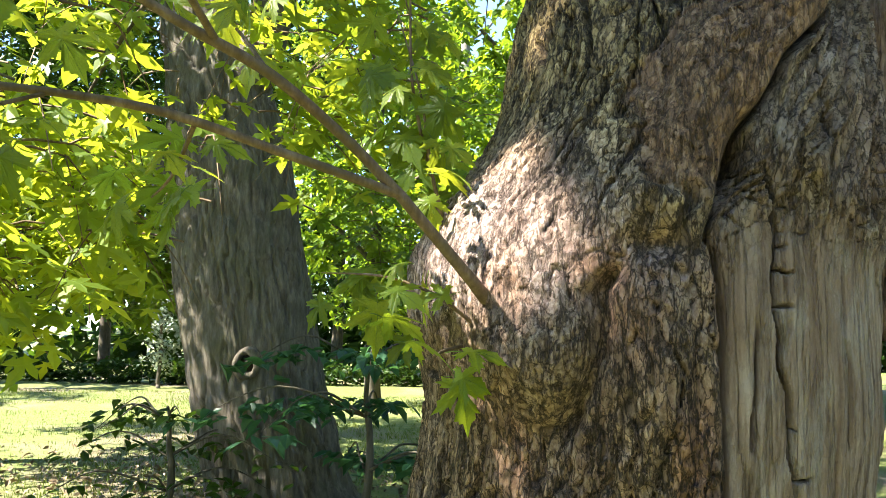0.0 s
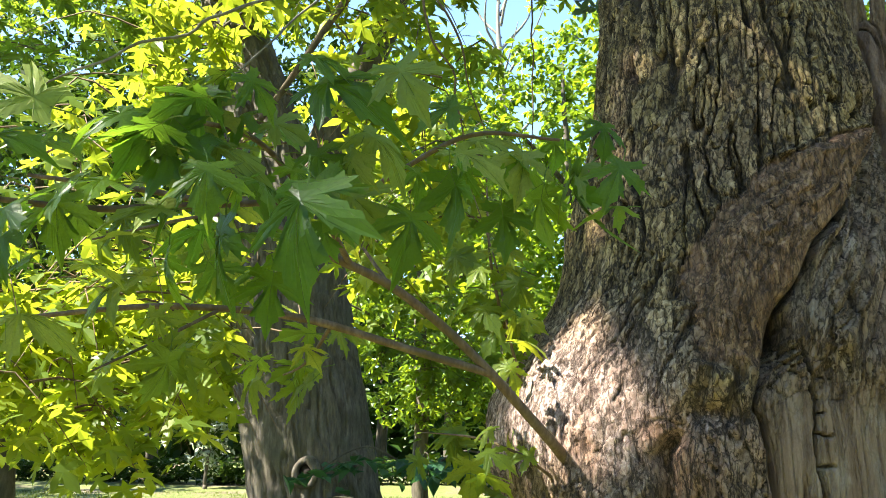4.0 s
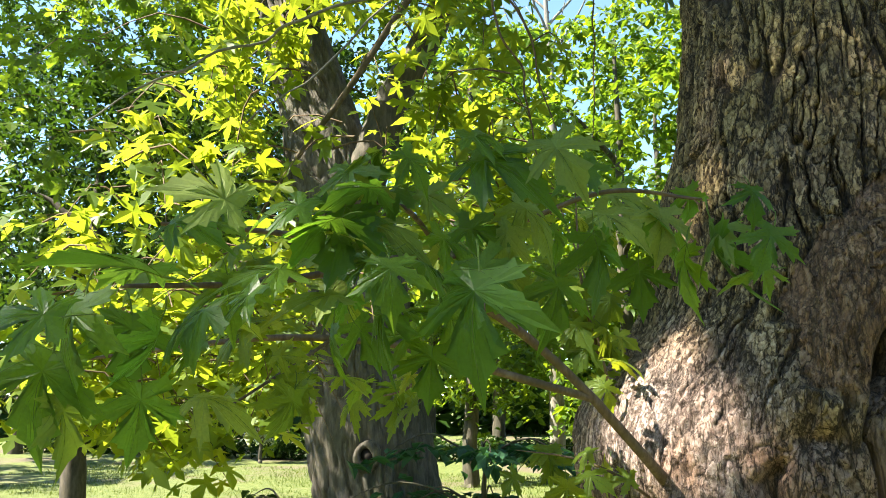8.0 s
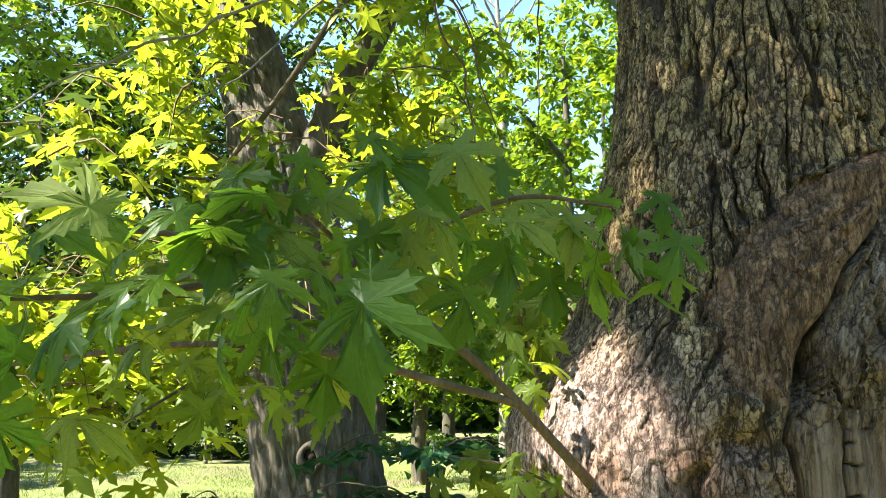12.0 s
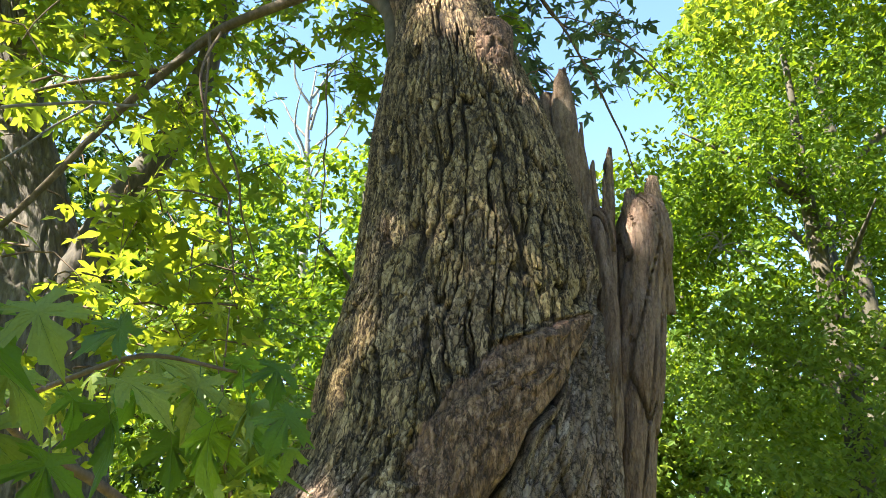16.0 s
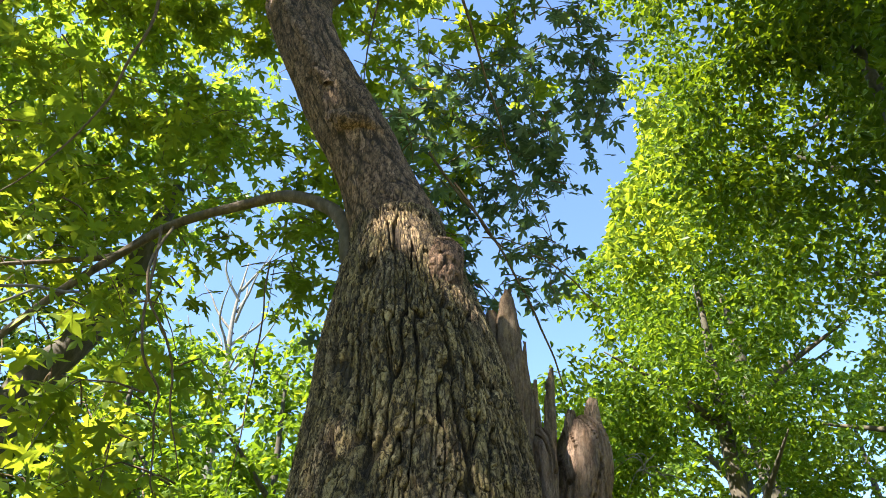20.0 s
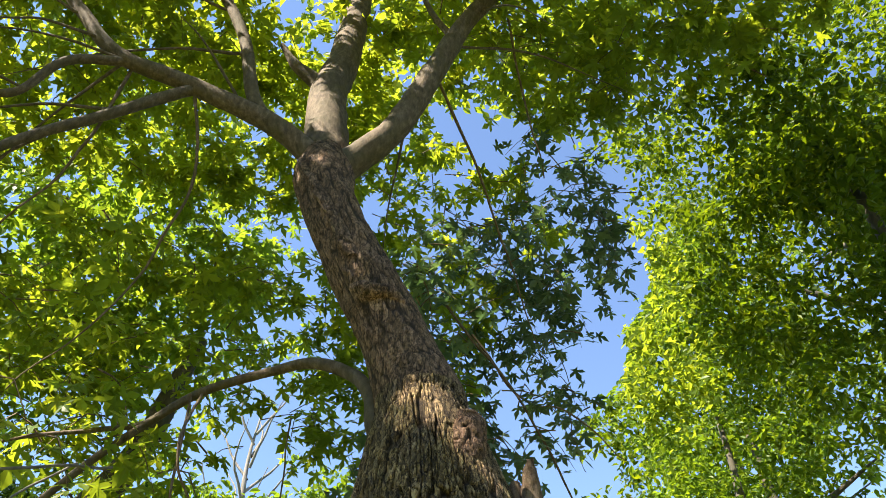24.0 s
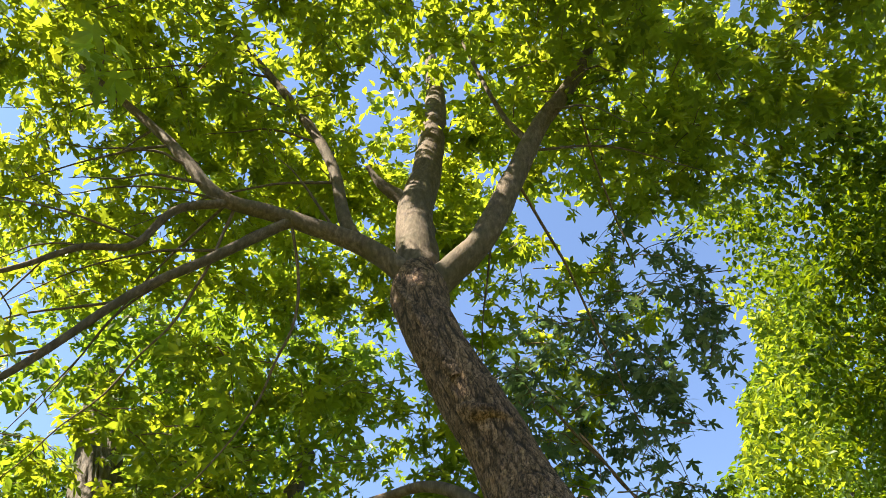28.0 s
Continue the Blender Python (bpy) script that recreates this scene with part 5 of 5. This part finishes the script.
tree((11.0, 14.5), 18, 0.25, [(520, (9.6, 14.4, 6.0), (3.6, 2.0, 5.0)), (520, (10.2, 13.4, 13.0), (3.8, 2.4, 4.0))], 20, OVAL, 0.19, M_MID, M_DARK, "tall dense green tree behind the drooping branches", spread=0.5)
tree((5.6, 14.2), 6.5, 0.10, [(420, (5.5, 14.2, 3.9), (2.3, 1.5, 1.9))], 18, OVAL, 0.17, M_LIME, M_DARK, "pale sunlit young tree on the lawn", spread=0.4)
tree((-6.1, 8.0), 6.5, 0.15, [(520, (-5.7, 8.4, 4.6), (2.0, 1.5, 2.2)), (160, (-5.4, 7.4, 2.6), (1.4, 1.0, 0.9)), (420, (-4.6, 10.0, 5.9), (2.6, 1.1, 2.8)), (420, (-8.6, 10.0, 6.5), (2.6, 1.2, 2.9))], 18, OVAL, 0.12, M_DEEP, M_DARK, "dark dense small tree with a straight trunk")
tree((0.5, 13.5), 10.6, 0.14, [(620, (0.9, 13.5, 5.4), (2.6, 1.8, 4.9))], 16, OVAL, 0.18, M_BROAD, M_DARK, "sunlit young tree across the lawn")
tree((-2.6, 15.5), 12, 0.16, [(600, (-2.6, 15.5, 6.4), (2.3, 1.8, 5.0))], 16, OVAL, 0.18, M_BROAD, M_DARK, "sunlit round-crowned tree across the lawn")
for n, (x, y, h, w) in enumerate([(-13, 24, 14, 3.8), (-9, 26, 16, 4.0), (-5.5, 25, 14, 3.4), (-2.8, 22, 12, 3.0), (1.8, 20, 12.0, 3.0), (4.8, 17, 10, 2.8), (-17, 20, 14, 4), (10, 20, 13, 4), (15, 15, 12, 4), (-20, 12, 12, 4), (15, 6, 12, 4), (-0.4, 27, 13.5, 3.2)]):
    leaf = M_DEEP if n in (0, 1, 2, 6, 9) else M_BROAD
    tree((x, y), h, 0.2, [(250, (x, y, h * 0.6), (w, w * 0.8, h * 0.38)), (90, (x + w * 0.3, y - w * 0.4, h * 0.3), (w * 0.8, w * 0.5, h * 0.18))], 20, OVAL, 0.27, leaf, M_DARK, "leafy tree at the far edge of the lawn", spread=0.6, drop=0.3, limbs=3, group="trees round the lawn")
# Unseen trees added behind and beside the viewpoint to cut the sky's light.
for n, (x, y, h, w) in enumerate([(-12, -10, 12, 5), (-4, -14, 13, 5), (6, -12, 12, 5), (14, -5, 12, 5), (-17, 1, 12, 5)]):
    tree((x, y), h, 0.25, [(260, (x, y, h * 0.55), (w, w * 0.8, h * 0.45))], 10, CLUMP, 0.6, M_BROAD, M_DARK, "unseen leafy tree added to close off the sky's light", spread=0.7, drop=0.4, limbs=2, group="trees round the lawn")


def far_woods():
    n = 14000
    a = rng.uniform(0, 2 * np.pi, n)
    r = rng.uniform(36, 46, n)
    top = 8 + 2.5 * np.sin(a * 9) + 1.5 * np.sin(a * 23 + 1)
    p = np.stack([r * np.sin(a), r * np.cos(a), top * rng.uniform(0, 1, n) ** 1.3], 1)
    v, f = scatter(p, rng.uniform(0.9, 1.7, n), CLUMP, 0.8, 0.3)
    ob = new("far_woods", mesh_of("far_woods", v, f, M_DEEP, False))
    tagged(ob, "dense dark green woods beyond the lawn", "woods", "", "stuff")


far_woods()

# Bare dead tree beyond.
dead = thing("dead_tree", (-1.1, 20.5, 0), "bare grey dead tree standing above the green crowns", "tree")
limb("trunk", [(-1.1, 20.5, 0, 0.22), (-1.05, 20.5, 6, 0.17), (-1.05, 20.5, 11, 0.11), (-1.15, 20.5, 13.5, 0.06), (-1.0, 20.5, 15.5, 0.02)], M_DEADWOOD, dead, "", 8, 8, 0.08, 1)
for k in range(14):
    z0 = 9.5 + k * 0.38
    a = k * 2.4
    r = 1.7 - 0.06 * k
    p0 = np.array([-1.07, 20.5, z0])
    p1 = p0 + np.array([math.cos(a) * r * 0.6, math.sin(a) * r * 0.5, 0.9])
    p2 = p0 + np.array([math.cos(a + 0.3) * r, math.sin(a) * r, 2.4 - 0.05 * k])
    limb("branch", [(*p0, 0.05), (*p1, 0.035), (*p2, 0.01)], M_DEADWOOD, dead, "", 5, 6, 0.05, k, 0.06)

# Hedge and shrubs.
for n in range(9):
    x = -17 + n * 2.0
    bush = thing("bush", (x, 21.0, 0), "low dark green bush at the lawn's edge", "bush", "hedge bushes")
    s = blob(900, (x, 21.0 + 0.2 * math.sin(n), 0.35), (1.3, 0.5, 0.42), 0.3)
    v, f = scatter(s[s[:, 2] > 0.02], rng.uniform(0.10, 0.2, (s[:, 2] > 0.02).sum()), OVAL, 0.9, 0.2)
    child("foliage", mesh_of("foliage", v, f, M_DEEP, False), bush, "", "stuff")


def shrub(x, y, h, w, n, label, leaf, size, tiers=3):
    """A sapling: one thin stem, arching side branches in tiers, leaves flat along both sides of each."""
    root = thing("shrub", (x, y, 0), label, "shrub")
    limb("stem", [(x, y, 0, 0.035), (x + 0.03, y, h * 0.5, 0.026), (x - 0.02, y + 0.02, h * 0.97, 0.010)], M_DARK, root, "", 8, 8, 0.06, int(10 * h), 0.02)
    spots, branches = [], 4 * tiers
    for k in range(branches):
        tier = k % tiers
        a = k * 2.399 + x
        z0 = h * (0.42 + 0.52 * tier / max(1, tiers - 1))
        far = w * rng.uniform(0.75, 1.25) * (1.15 - 0.3 * tier / tiers)
        e = np.array([x + math.cos(a) * far, y + math.sin(a) * far * 0.7, z0 - 0.10 * far + rng.normal(0, 0.04)])
        m = np.array([x + math.cos(a) * far * 0.5, y + math.sin(a) * far * 0.35, z0 + 0.10 * far])
        limb("branch", [(x, y, z0 - 0.08, 0.010), (*m, 0.007), (*e, 0.002)], M_DARK, root, "", 5, 6, 0.05, k, 0.02)
        s = rng.uniform(0.2, 1.05, n // branches)[:, None]
        at = (1 - s) ** 2 * np.array([x, y, z0 - 0.08]) + 2 * s * (1 - s) * m + s * s * e
        spots.append(at + rng.normal(0, 1, at.shape) * (0.09, 0.09, 0.025))
    s = np.vstack(spots)
    s = s[s[:, 2] > 0.1]
    v, f = scatter(s, rng.uniform(0.7, 1.2, len(s)) * size, OVAL, 0.25, 0.28)
    child("leaves", mesh_of("leaves", v, f, leaf, False), root, "", "stuff")


tree((-9.05, 19.6), 3.6, 0.05, [(90, (-9.05, 19.6, 1.9), (0.5, 0.5, 1.5))], 12, OVAL, 0.14, M_PALE, M_DARK, "slim silvery-leaved shrub standing in the sun", "shrub", limbs=2, spread=0.25)
shrub(-0.85, 5.5, 1.45, 0.95, 520, "blue-green understory sapling with tiered leaves beside the grey maple", M_BLUE, 0.14)
shrub(-2.38, 5.72, 0.95, 0.72, 210, "low leafy sapling at the foot of the maple", M_DEEP, 0.115, 3)
shrub(0.2, 6.5, 1.2, 0.7, 200, "dark low sapling in the shade", M_DEEP, 0.16)


# ---- grass and litter ----
def grass_tufts(n):
    x = rng.uniform(-13, 3.5, n)
    y = 5.2 + 13 * rng.uniform(size=n) ** 1.6
    keep = vnoise(np.c_[x * 0.5, y * 0.5, x * 0], 77) > -0.45
    x, y = x[keep], y[keep]
    p = np.stack([x, y, np.full(len(x), -0.01)], 1)
    m = len(p)
    a = rng.uniform(0, 2 * np.pi, m)
    h = rng.uniform(0.03, 0.075, m)
    w = rng.uniform(0.004, 0.009, m)
    side = np.stack([np.cos(a), np.sin(a), 0 * a], 1) * w[:, None]
    lean = np.stack([rng.normal(0, 0.025, m), rng.normal(0, 0.025, m), h], 1)
    v = np.stack([p - side, p + side, p + lean], 1).reshape(-1, 3)
    v[:, 2] += 0.02
    f = np.arange(3 * m).reshape(-1, 3)
    ob = new("grass", mesh_of("grass", v, f, M_GRASS, False))
    tagged(ob, "short sunlit yellow-green grass blades on the lawn", "grass", "", "stuff")


def litter(n):
    x, y = rng.normal(-2.6, 2.2, n), rng.normal(7.4, 1.1, n)
    p = np.stack([x, y, np.full(n, 0.075)], 1)
    v, f = scatter(p, rng.uniform(0.04, 0.10, n), OVAL, 0.5, 0.05)
    ob = new("leaf_litter", mesh_of("leaf_litter", v, f, M_LITTER, False))
    tagged(ob, "dry brown leaf litter on bare dirt", "litter", "", "stuff")


grass_tufts(60000)
litter(1500)
